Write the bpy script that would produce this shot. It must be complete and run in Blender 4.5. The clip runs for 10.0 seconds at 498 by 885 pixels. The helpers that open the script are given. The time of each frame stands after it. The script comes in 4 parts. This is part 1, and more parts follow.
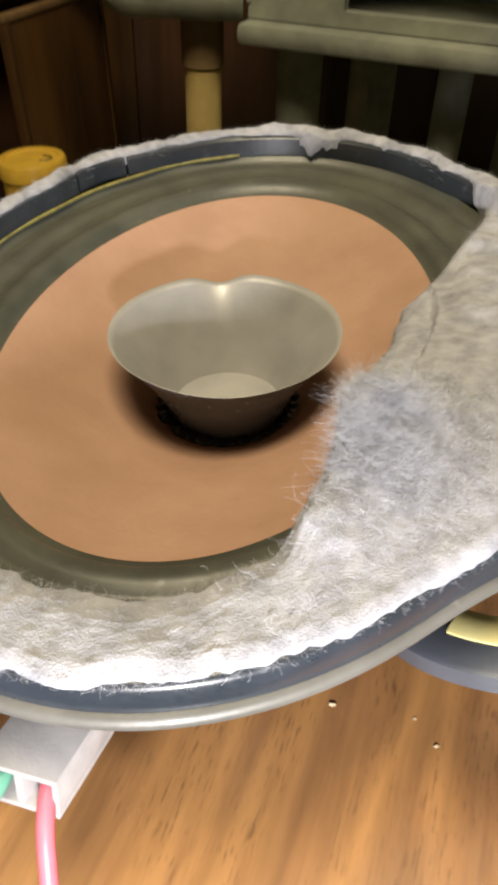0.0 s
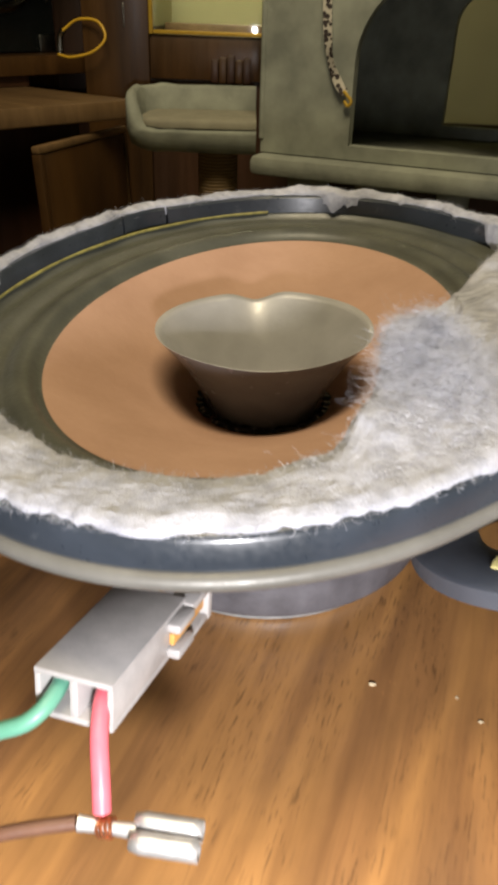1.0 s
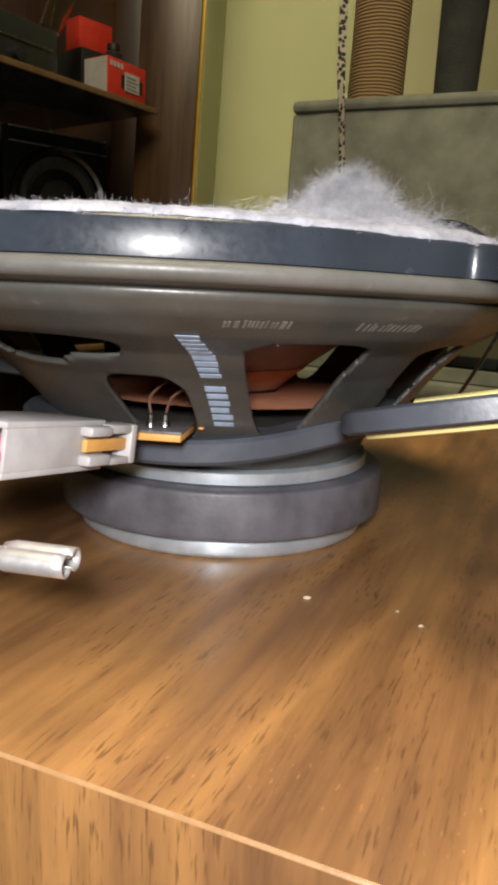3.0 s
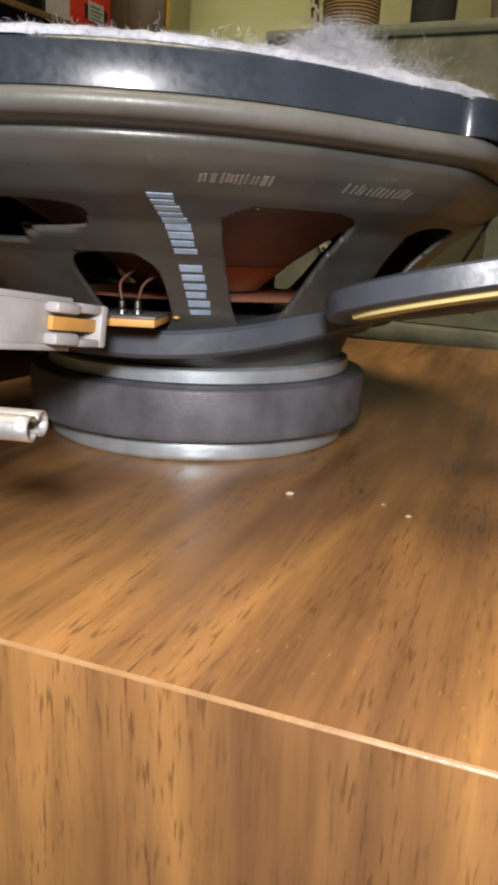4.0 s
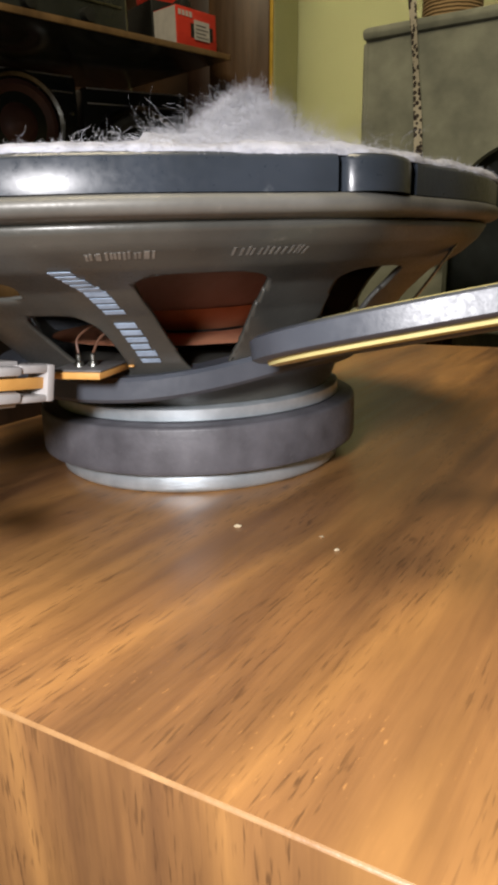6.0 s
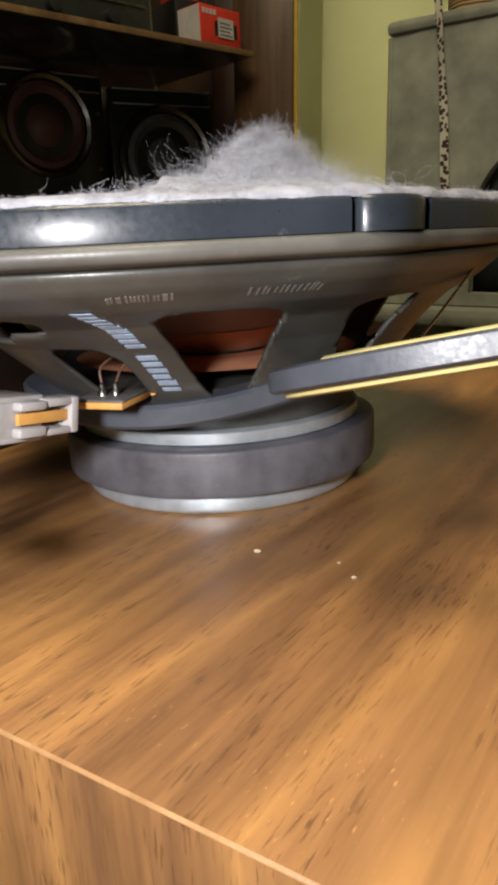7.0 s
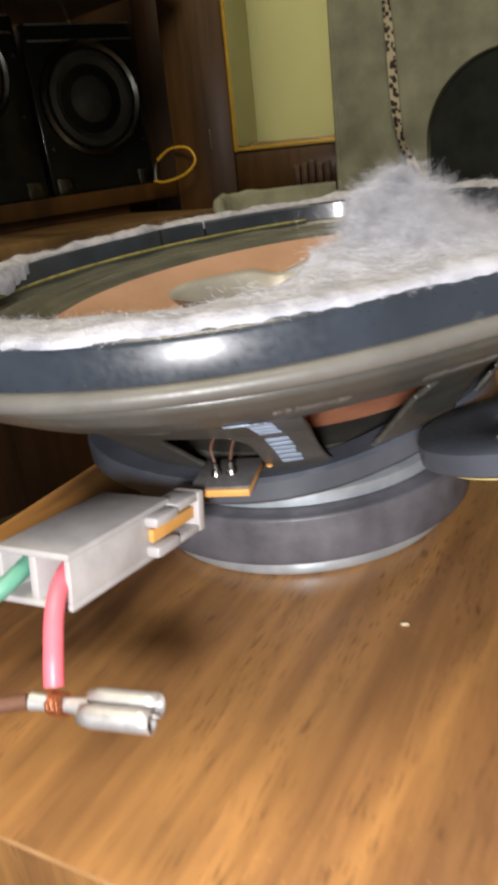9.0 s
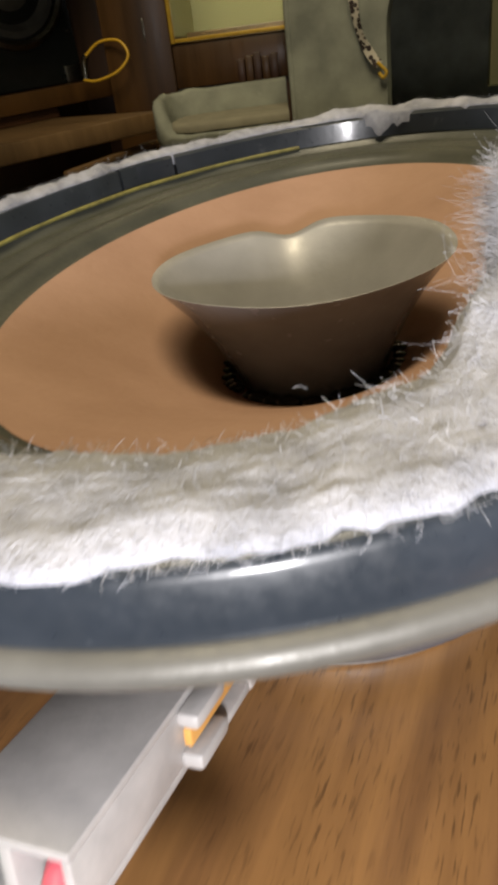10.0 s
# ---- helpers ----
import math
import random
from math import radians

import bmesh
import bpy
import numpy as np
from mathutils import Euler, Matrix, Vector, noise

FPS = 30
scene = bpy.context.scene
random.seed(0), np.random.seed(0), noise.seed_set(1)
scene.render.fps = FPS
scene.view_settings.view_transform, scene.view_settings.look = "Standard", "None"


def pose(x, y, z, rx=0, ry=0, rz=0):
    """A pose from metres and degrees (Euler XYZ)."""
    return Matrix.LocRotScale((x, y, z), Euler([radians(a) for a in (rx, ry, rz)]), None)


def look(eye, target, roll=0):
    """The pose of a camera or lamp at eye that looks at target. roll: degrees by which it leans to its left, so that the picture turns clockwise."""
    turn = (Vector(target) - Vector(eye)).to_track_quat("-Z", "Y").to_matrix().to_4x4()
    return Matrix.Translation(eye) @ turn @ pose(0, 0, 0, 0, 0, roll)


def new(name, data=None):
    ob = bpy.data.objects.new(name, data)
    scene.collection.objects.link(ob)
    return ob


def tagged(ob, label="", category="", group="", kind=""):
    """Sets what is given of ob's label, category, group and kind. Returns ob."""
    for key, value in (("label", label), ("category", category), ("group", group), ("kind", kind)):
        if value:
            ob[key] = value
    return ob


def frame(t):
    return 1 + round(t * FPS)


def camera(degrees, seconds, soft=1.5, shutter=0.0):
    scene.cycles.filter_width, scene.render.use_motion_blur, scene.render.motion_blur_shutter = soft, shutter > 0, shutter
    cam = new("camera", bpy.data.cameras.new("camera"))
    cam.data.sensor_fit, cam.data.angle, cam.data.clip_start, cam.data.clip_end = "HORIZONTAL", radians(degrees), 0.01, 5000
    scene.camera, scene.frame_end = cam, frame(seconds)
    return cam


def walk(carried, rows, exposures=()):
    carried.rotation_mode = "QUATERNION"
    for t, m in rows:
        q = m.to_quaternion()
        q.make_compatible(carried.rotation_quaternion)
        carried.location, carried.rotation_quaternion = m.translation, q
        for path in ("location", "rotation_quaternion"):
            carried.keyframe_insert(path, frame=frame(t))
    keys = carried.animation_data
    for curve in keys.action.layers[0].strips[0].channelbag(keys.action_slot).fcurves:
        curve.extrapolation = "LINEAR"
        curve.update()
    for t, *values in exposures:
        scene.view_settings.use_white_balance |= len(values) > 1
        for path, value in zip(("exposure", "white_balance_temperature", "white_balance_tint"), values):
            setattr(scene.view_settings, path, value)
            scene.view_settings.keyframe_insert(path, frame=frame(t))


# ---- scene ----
cam = camera(38.14, 10.0, 3.8, 0.5)
PATH = [
    (0, (0.0047, -0.1644, 0.1706), (0.0050, 0.0265, 0.0093), -0.41),
    (0.2, (0.0044, -0.1672, 0.1625), (0.0022, 0.0318, 0.0111), -1.86),
    (0.5, (0.0004, -0.1787, 0.1522), (-0.0027, 0.0314, 0.0167), -1.77),
    (1, (-0.0050, -0.1935, 0.1450), (-0.0057, 0.0224, 0.0189), -0.07),
    (1.5, (-0.0040, -0.2177, 0.1227), (0.0044, 0.0099, 0.0195), 2.58),
    (2, (0.0008, -0.2165, 0.0803), (0.0042, 0.0219, 0.0053), 4.07),
    (3.5, (0.0201, -0.2287, 0.0620), (0.0074, 0.0167, 0.0158), 1.96),
    (4, (0.0160, -0.2202, 0.0520), (0.0161, 0.0216, -0.0115), 2.46),
    (4.5, (0.0253, -0.2290, 0.0530), (0.0246, 0.0157, 0.0019), 2.28),
    (5, (0.0395, -0.2277, 0.0581), (0.0146, 0.0145, 0.0014), 0.03),
    (5.5, (0.0541, -0.2242, 0.0610), (0.0154, 0.0150, -0.0007), -1.23),
    (7, (0.0627, -0.2251, 0.0725), (0.0068, 0.0093, 0.0062), -2.89),
    (7.5, (0.0532, -0.2368, 0.0792), (0.0039, -0.0001, 0.0157), -2.82),
    (8, (0.0432, -0.2414, 0.0893), (-0.0120, -0.0084, 0.0174), -5.08),
    (8.5, (0.0359, -0.2274, 0.0929), (-0.0154, 0.0043, 0.0143), -6.98),
    (9, (0.0202, -0.2047, 0.1009), (-0.0196, 0.0252, 0.0110), -8.12),
    (9.5, (0.0015, -0.1715, 0.1070), (-0.0322, 0.0506, -0.0028), -9.98),
    (10, (-0.0008, -0.1464, 0.1092), (-0.0265, 0.0711, -0.0113), -9.74),
]
walk(cam, [(t, look(eye, target, roll)) for t, eye, target, roll in PATH], [(0.0, 0.48), (0.5, 0.3), (1.0, 0.3), (2.0, -0.06), (3.5, -0.08), (4.0, -0.22), (4.6, -0.13), (5.5, -0.06), (8.0, -0.03), (9.0, 0.05), (9.5, 0.03), (10.0, 0.0)])

# ---- world and lights ----
world = bpy.data.worlds.new("world")
scene.world = world
world.use_nodes = True
wb = world.node_tree.nodes["Background"]
wb.inputs[0].default_value = (1.0, 0.92, 0.74, 1)
wb.inputs[1].default_value = 0.12


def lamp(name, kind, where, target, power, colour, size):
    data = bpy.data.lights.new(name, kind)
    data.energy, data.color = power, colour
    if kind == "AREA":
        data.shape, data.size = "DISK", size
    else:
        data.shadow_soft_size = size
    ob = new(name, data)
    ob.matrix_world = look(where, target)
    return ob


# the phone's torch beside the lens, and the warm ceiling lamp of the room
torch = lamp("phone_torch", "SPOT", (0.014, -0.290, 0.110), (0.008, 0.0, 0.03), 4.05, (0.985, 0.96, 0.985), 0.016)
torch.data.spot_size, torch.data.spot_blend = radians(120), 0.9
ceiling_lamp = lamp("ceiling_lamp", "AREA", (-0.05, -0.12, 1.75), (0.0, 0.60, 0.0), 28.0, (1.0, 0.85, 0.58), 0.9)

# ---- materials ----


class Mat:
    """A node material with a short way to add nodes."""

    def __init__(self, name):
        self.m = bpy.data.materials.new(name)
        self.m.use_nodes = True
        self.t = self.m.node_tree
        self.b = self.t.nodes["Principled BSDF"]
        self.co = self.t.nodes.new("ShaderNodeTexCoord").outputs["Object"]

    def n(self, kind, **links):
        node = self.t.nodes.new("ShaderNode" + kind)
        for key, value in links.items():
            self.set(node.inputs[key.replace("_", " ")], value)
        return node

    def set(self, socket, value):
        if isinstance(value, bpy.types.NodeSocket):
            self.t.links.new(value, socket)
        else:
            socket.default_value = value

    def noise(self, scale, stretch=(1, 1, 1), turn=(0, 0, 0), detail=4.0, rough=0.55, at=None):
        mp = self.n("Mapping", Vector=at or self.co)
        mp.inputs["Scale"].default_value = stretch
        mp.inputs["Rotation"].default_value = turn
        tx = self.n("TexNoise", Vector=mp.outputs[0])
        tx.inputs["Scale"].default_value = scale
        tx.inputs["Detail"].default_value = detail
        tx.inputs["Roughness"].default_value = rough
        return tx.outputs["Fac"]

    def ramp(self, fac, *stops):
        r = self.n("ValToRGB", Fac=fac)
        el = r.color_ramp.elements
        while len(el) < len(stops):
            el.new(0.5)
        for e, (p, c) in zip(el, stops):
            e.position = p
            e.color = (*c, 1) if isinstance(c, tuple) else (c, c, c, 1)
        return r.outputs[0]

    def mix(self, fac, a, b, how="MIX"):
        m = self.n("MixRGB")
        m.blend_type = how
        for i, v in enumerate((fac, a, b)):
            if isinstance(v, tuple):
                v = (*v, 1)
            self.set(m.inputs[i], v)
        return m.outputs[0]

    def bump(self, height, strength=0.3, distance=0.001):
        bp = self.n("Bump", Height=height)
        bp.inputs["Strength"].default_value = strength
        bp.inputs["Distance"].default_value = distance
        self.t.links.new(bp.outputs[0], self.b.inputs["Normal"])

    def put(self, **values):
        for key, value in values.items():
            self.set(self.b.inputs[key.replace("_", " ")], value)
        return self


def plain(name, c1, c2, scale, rough=0.5, metal=0.0, bump=0.2, fine=None, dist=0.0003, coat=0.0, wear=0.0, wear_c=(0.5, 0.5, 0.5)):
    """A surface that varies between two colours, with stains, fine relief and uneven gloss."""
    m = Mat(name)
    big = m.noise(scale)
    small = m.noise(fine or scale * 9, detail=3.0)
    col = m.mix(m.ramp(big, (0.32, 0.0), (0.68, 1.0)), c1, c2)
    if wear:
        spot = m.ramp(m.noise(scale * 2.7, detail=8.0, rough=0.7), (0.62, 0.0), (0.70, wear))
        col = m.mix(spot, col, wear_c)
    r = m.ramp(small, (0.25, max(0.02, rough - 0.08)), (0.75, min(1.0, rough + 0.1)))
    m.put(Base_Color=col, Roughness=r, Metallic=metal)
    if coat:
        m.put(Coat_Weight=coat, Coat_Roughness=0.12)
    if bump:
        m.bump(small, bump, dist)
    return m.m


def wood(name, light, mid, dark, turn, rough=0.32, flecks=1.0, size=1.0, mixed=False):
    """Veneer: broad bands, fine streaks and short dark pores, all along one direction."""
    m = Mat(name)
    at = m.co
    if mixed:
        s = m.n("SeparateXYZ", Vector=at)
        add = m.n("Math", Value=s.outputs[1])
        add.operation = "SUBTRACT"
        m.set(add.inputs[1], s.outputs[2])
        cb = m.n("CombineXYZ", X=s.outputs[0], Y=add.outputs[0])
        at = cb.outputs[0]
    k = 1.0 / size
    bands = m.noise(1.0, (27 * k, 4.5 * k, 4 * k), turn, 3.0, 0.5, at)
    streak = m.noise(1.0, (240 * k, 11 * k, 11 * k), turn, 5.0, 0.65, at)
    pores = m.noise(1.0, (1500 * k, 150 * k, 150 * k), turn, 2.0, 0.5, at)
    zone = m.noise(1.0, (70 * k, 14 * k, 14 * k), turn, 2.0, 0.5, at)
    col = m.ramp(bands, (0.40, dark), (0.48, mid), (0.56, light), (0.66, mid))
    col = m.mix(0.30, col, m.ramp(streak, (0.34, dark), (0.62, light)))
    figure = m.noise(1.0, (95 * k, 26 * k, 26 * k), turn, 4.0, 0.6, at)
    col = m.mix(0.50, col, m.ramp(figure, (0.34, 0.60), (0.66, 1.0)), "MULTIPLY")
    col = m.mix(1.0, col, (1.12, 1.12, 1.13), "MULTIPLY")
    f = m.mix(1.0, m.ramp(pores, (0.33, 1.0), (0.44, 0.0)), m.ramp(zone, (0.43, 0.05), (0.60, 1.0)), "MULTIPLY")
    f = m.mix(1.0, f, (flecks * 0.60,) * 3, "MULTIPLY")
    col = m.mix(f, col, tuple(c * 0.45 for c in dark))
    scuff = m.mix(1.0, m.ramp(m.noise(1.0, (1300 * k, 420 * k, 420 * k), turn, 2.0, 0.5, at), (0.66, 0.0), (0.74, 0.55)), m.ramp(m.noise(22 * k, detail=1.0), (0.56, 0.0), (0.70, 1.0)), "MULTIPLY")
    col = m.mix(scuff, col, tuple(min(1.0, c * 1.7) for c in light))
    m.put(Base_Color=col, Roughness=m.ramp(streak, (0.3, rough - 0.06), (0.7, rough + 0.12)), Coat_Weight=0.25, Coat_Roughness=0.3)
    m.bump(m.mix(0.6, streak, pores), 0.12, 0.0003)
    return m.m


def weave(name, c1, c2, bands, rough=0.9):
    """Rope wound in level turns."""
    m = Mat(name)
    wv = m.n("TexWave", Vector=m.co)
    wv.bands_direction = "Z"
    wv.inputs["Scale"].default_value = bands
    wv.inputs["Distortion"].default_value = 1.5
    wv.inputs["Detail"].default_value = 2.0
    col = m.mix(m.ramp(wv.outputs["Fac"], (0.1, 0.0), (0.8, 1.0)), c1, c2)
    col = m.mix(m.ramp(m.noise(60), (0.3, 0.0), (0.7, 0.5)), col, tuple(v * 0.7 for v in c2))
    m.put(Base_Color=col, Roughness=rough)
    m.bump(wv.outputs["Fac"], 0.7, 0.004)
    return m.m


TABLE_TOP = wood("walnut_veneer", (0.40, 0.198, 0.064), (0.255, 0.122, 0.045), (0.130, 0.061, 0.028), (0, 0, 0), 0.34, mixed=True)
EDGE = plain("worn_edge", (0.35, 0.205, 0.092), (0.25, 0.132, 0.052), 120, 0.4, 0.0, 0.2)
CABINET_WOOD = wood("cabinet_wood", (0.086, 0.040, 0.011), (0.060, 0.028, 0.008), (0.030, 0.014, 0.005), (0, radians(90), 0), 0.35, 0.6, 4.0)
DARK_WOOD = wood("dark_wood", (0.070, 0.030, 0.014), (0.048, 0.021, 0.010), (0.026, 0.012, 0.007), (0, 0, radians(90)), 0.4, 0.5, 4.0)
LEDGE_WOOD = wood("ledge_wood", (0.20, 0.122, 0.055), (0.145, 0.086, 0.038), (0.078, 0.046, 0.021), (0, 0, radians(60)), 0.35, 0.6, 3.0)
FERRITE = plain("ferrite", (0.135, 0.132, 0.146), (0.068, 0.066, 0.074), 90, 0.45, 0.0, 0.35, 900, 0.0002, wear=0.5, wear_c=(0.17, 0.165, 0.17))
ZINC = plain("zinc_plate", (0.60, 0.66, 0.70), (0.46, 0.52, 0.56), 160, 0.36, 0.6, 0.25, 1600, 0.0002, wear=0.5, wear_c=(0.75, 0.77, 0.76))
BASKET = plain("basket_paint", (0.088, 0.086, 0.074), (0.058, 0.057, 0.050), 70, 0.34, 0.1, 0.15, 1300, 0.0002, wear=0.45, wear_c=(0.17, 0.16, 0.14))
FLANGE = plain("flange_steel", (0.165, 0.160, 0.142), (0.105, 0.101, 0.088), 60, 0.46, 0.2, 0.15, 900, 0.0002, wear=0.4, wear_c=(0.30, 0.28, 0.24))
GASKET = plain("gasket_rubber", (0.032, 0.039, 0.050), (0.020, 0.025, 0.032), 60, 0.33, 0.0, 0.10, 700, 0.0002, coat=0.35, wear=0.5, wear_c=(0.10, 0.11, 0.12))
SURROUND = plain("surround_rubber", (0.085, 0.087, 0.070), (0.050, 0.053, 0.044), 50, 0.40, 0.0, 0.2, 700, 0.0002, wear=0.4, wear_c=(0.16, 0.15, 0.12))
PAPER = plain("cone_paper", (0.43, 0.262, 0.180), (0.36, 0.212, 0.140), 40, 0.75, 0.0, 0.5, 500, 0.0003, wear=0.35, wear_c=(0.42, 0.27, 0.18))
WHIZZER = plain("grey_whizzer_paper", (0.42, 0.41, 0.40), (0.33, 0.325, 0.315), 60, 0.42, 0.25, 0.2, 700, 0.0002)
# outside of the small cone: its shade is put into this darker colour
WHIZZER_OUT = plain("shaded_whizzer_paper", (0.215, 0.225, 0.25), (0.15, 0.158, 0.178), 60, 0.20, 0.0, 0.25, 260, 0.0004, coat=0.4)
GLUE = plain("black_glue", (0.015, 0.014, 0.014), (0.010, 0.010, 0.010), 200, 0.12, 0.0, 0.1)
CONE_BACK = plain("cone_back", (0.36, 0.24, 0.215), (0.28, 0.185, 0.165), 60, 0.7, 0.0, 0.3, 600, 0.0003)
SPIDER = plain("spider_cloth", (0.66, 0.28, 0.14), (0.52, 0.20, 0.10), 80, 0.85, 0.0, 0.5, 1500, 0.0003)
INK = plain("white_ink", (0.40, 0.52, 0.68), (0.28, 0.37, 0.50), 400, 0.6, 0.0, 0.0)
LINT = plain("lint", (0.44, 0.445, 0.49), (0.26, 0.265, 0.295), 190, 0.95, 0.0, 0.6, 2600, 0.0005, wear=0.7, wear_c=(0.12, 0.12, 0.145))
FIBRE = plain("lint_fibre", (0.55, 0.555, 0.595), (0.28, 0.283, 0.31), 230, 0.8, 0.0, 0.0)
OLIVE = plain("olive_glue", (0.30, 0.27, 0.08), (0.16, 0.14, 0.05), 300, 0.4, 0.0, 0.2)
NYLON = plain("grey_nylon", (0.45, 0.43, 0.415), (0.36, 0.345, 0.335), 170, 0.44, 0.0, 0.22, 1500, 0.0002)
PHENOL = plain("phenolic_board", (0.66, 0.35, 0.095), (0.56, 0.28, 0.07), 200, 0.5, 0.0, 0.1)
BOARD_TOP = plain("board_top", (0.16, 0.155, 0.15), (0.10, 0.097, 0.095), 300, 0.4, 0.1, 0.1)
TIN = plain("tinned_brass", (0.70, 0.69, 0.68), (0.56, 0.55, 0.54), 160, 0.42, 0.7, 0.05, 900)
COPPER = plain("copper_strand", (0.66, 0.27, 0.13), (0.50, 0.18, 0.08), 900, 0.35, 0.9, 0.3)
PINK = plain("pink_insulation", (0.82, 0.16, 0.20), (0.72, 0.12, 0.16), 150, 0.4, 0.0, 0.05)
GREEN = plain("green_insulation", (0.13, 0.34, 0.24), (0.09, 0.27, 0.19), 150, 0.4, 0.0, 0.05)
BROWN = plain("brown_insulation", (0.15, 0.075, 0.045), (0.11, 0.05, 0.03), 150, 0.45, 0.0, 0.05)
GRIP = plain("grey_grip", (0.085, 0.094, 0.112), (0.058, 0.065, 0.080), 60, 0.36, 0.0, 0.12, 800, wear=0.3, wear_c=(0.13, 0.14, 0.16))
YELLOW = plain("yellow_grip", (0.62, 0.56, 0.25), (0.54, 0.46, 0.18), 80, 0.45, 0.0, 0.1)
YELLOW_TIN = plain("yellow_tin", (0.72, 0.46, 0.06), (0.60, 0.36, 0.04), 30, 0.4, 0.0, 0.1)
STEEL = plain("blade_steel", (0.60, 0.60, 0.60), (0.48, 0.48, 0.48), 200, 0.22, 1.0, 0.1)
PLUSH = plain("grey_plush", (0.33, 0.345, 0.275), (0.185, 0.195, 0.160), 15, 0.95, 0.0, 0.5, 900, 0.002, wear=0.6, wear_c=(0.33, 0.345, 0.28))
PLUSH_LIGHT = plain("beige_plush", (0.30, 0.28, 0.20), (0.22, 0.205, 0.15), 30, 0.95, 0.0, 0.5, 900, 0.002)
PLUSH_DARK = plain("charcoal_plush", (0.045, 0.050, 0.045), (0.028, 0.031, 0.028), 30, 0.95, 0.0, 0.8, 420, 0.003)
SISAL = weave("sisal_rope", (0.20, 0.125, 0.055), (0.36, 0.24, 0.115), 58)
SISAL_YELLOW = weave("yellow_sisal_rope", (0.52, 0.37, 0.12), (0.70, 0.53, 0.20), 58)
WALL = plain("wall_paint", (0.50, 0.485, 0.275), (0.44, 0.425, 0.24), 3, 0.7, 0.0, 0.2, 120, 0.001, wear=0.2, wear_c=(0.46, 0.44, 0.26))
FLOOR = plain("floor_lino", (0.07, 0.055, 0.04), (0.05, 0.04, 0.03), 8, 0.45, 0.0, 0.1, 120)
BLACK = plain("black_gloss", (0.028, 0.032, 0.030), (0.018, 0.021, 0.019), 20, 0.2, 0.0, 0.05, 400, 0.0002, coat=0.3)
BLACK_MATT = plain("black_matt", (0.014, 0.015, 0.014), (0.009, 0.010, 0.009), 30, 0.5, 0.0, 0.2, 400)
RED_CONE = plain("red_brown_cone", (0.150, 0.070, 0.054), (0.105, 0.050, 0.040), 30, 0.5, 0.0, 0.2, 500)
GREY_CONE = plain("grey_cone", (0.150, 0.152, 0.135), (0.095, 0.097, 0.086), 30, 0.5, 0.0, 0.2, 500)
CHROME = plain("dark_chrome", (0.34, 0.34, 0.31), (0.22, 0.22, 0.20), 60, 0.3, 1.0, 0.0)
GOLD = plain("gilt_edge", (0.62, 0.40, 0.05), (0.50, 0.31, 0.035), 40, 0.35, 0.3, 0.1)
RED_CARD = plain("red_card", (0.62, 0.045, 0.025), (0.52, 0.035, 0.02), 60, 0.45, 0.0, 0.1)
WHITE_CARD = plain("white_card", (0.50, 0.48, 0.45), (0.42, 0.40, 0.38), 60, 0.6, 0.0, 0.1)
GREY_BAR = plain("print_grey", (0.16, 0.155, 0.15), (0.13, 0.125, 0.12), 60, 0.6, 0.0, 0.0)
CABLE = plain("yellow_cable", (0.70, 0.42, 0.03), (0.60, 0.35, 0.025), 60, 0.4, 0.0, 0.0)
SCUFF = plain("bare_scuff", (0.29, 0.28, 0.25), (0.21, 0.20, 0.18), 300, 0.4, 0.4, 0.0)
CRUMB = plain("crumb", (0.62, 0.52, 0.34), (0.5, 0.4, 0.25), 900, 0.8, 0.0, 0.2)


def leopard():
    m = Mat("spotted_strap")
    vo = m.n("TexVoronoi", Vector=m.co)
    vo.inputs["Scale"].default_value = 150
    spot = m.ramp(vo.outputs["Distance"], (0.0, 1.0), (0.46, 1.0), (0.54, 0.0), (0.9, 0.0))
    col = m.mix(spot, (0.50, 0.46, 0.37), (0.028, 0.018, 0.016))
    m.put(Base_Color=col, Roughness=0.8)
    m.bump(m.noise(900), 0.3, 0.0005)
    return m.m


STRAP = leopard()


def pane_glass():
    m = Mat("cabinet_glass")
    m.put(Base_Color=(0.9, 0.95, 0.9, 1), Roughness=m.ramp(m.noise(6), (0.3, 0.0), (0.8, 0.05)), Transmission_Weight=1.0, IOR=1.45)
    return m.m


GLASS = pane_glass()

# ---- building helpers ----


def thing(name, label, category, where=(0, 0, 0), rz=0.0, group="", kind=""):
    ob = new(name)
    ob.empty_display_size = 0.02
    ob.matrix_world = pose(*where, 0, 0, rz)
    return tagged(ob, label, category, group, kind)


def mesh_of(name, bm, material, smooth=40):
    me = bpy.data.meshes.new(name)
    bmesh.ops.recalc_face_normals(bm, faces=bm.faces)
    bm.to_mesh(me)
    bm.free()
    me.materials.append(material)
    if smooth:
        me.shade_smooth()
        if smooth < 180:
            me.set_sharp_from_angle(angle=radians(smooth))
    return me


def part(name, bm, material, parent, label="", smooth=40):
    """One mesh under a thing or under a part."""
    ob = new(name, mesh_of(name, bm, material, smooth))
    ob.parent = parent
    return tagged(ob, label)


def solo(name, bm, material, label, category, group="", kind="", where=None, smooth=40):
    """One mesh that is a whole thing."""
    ob = new(name, mesh_of(name, bm, material, smooth))
    if where is not None:
        ob.matrix_world = where
    return tagged(ob, label, category, group, kind)


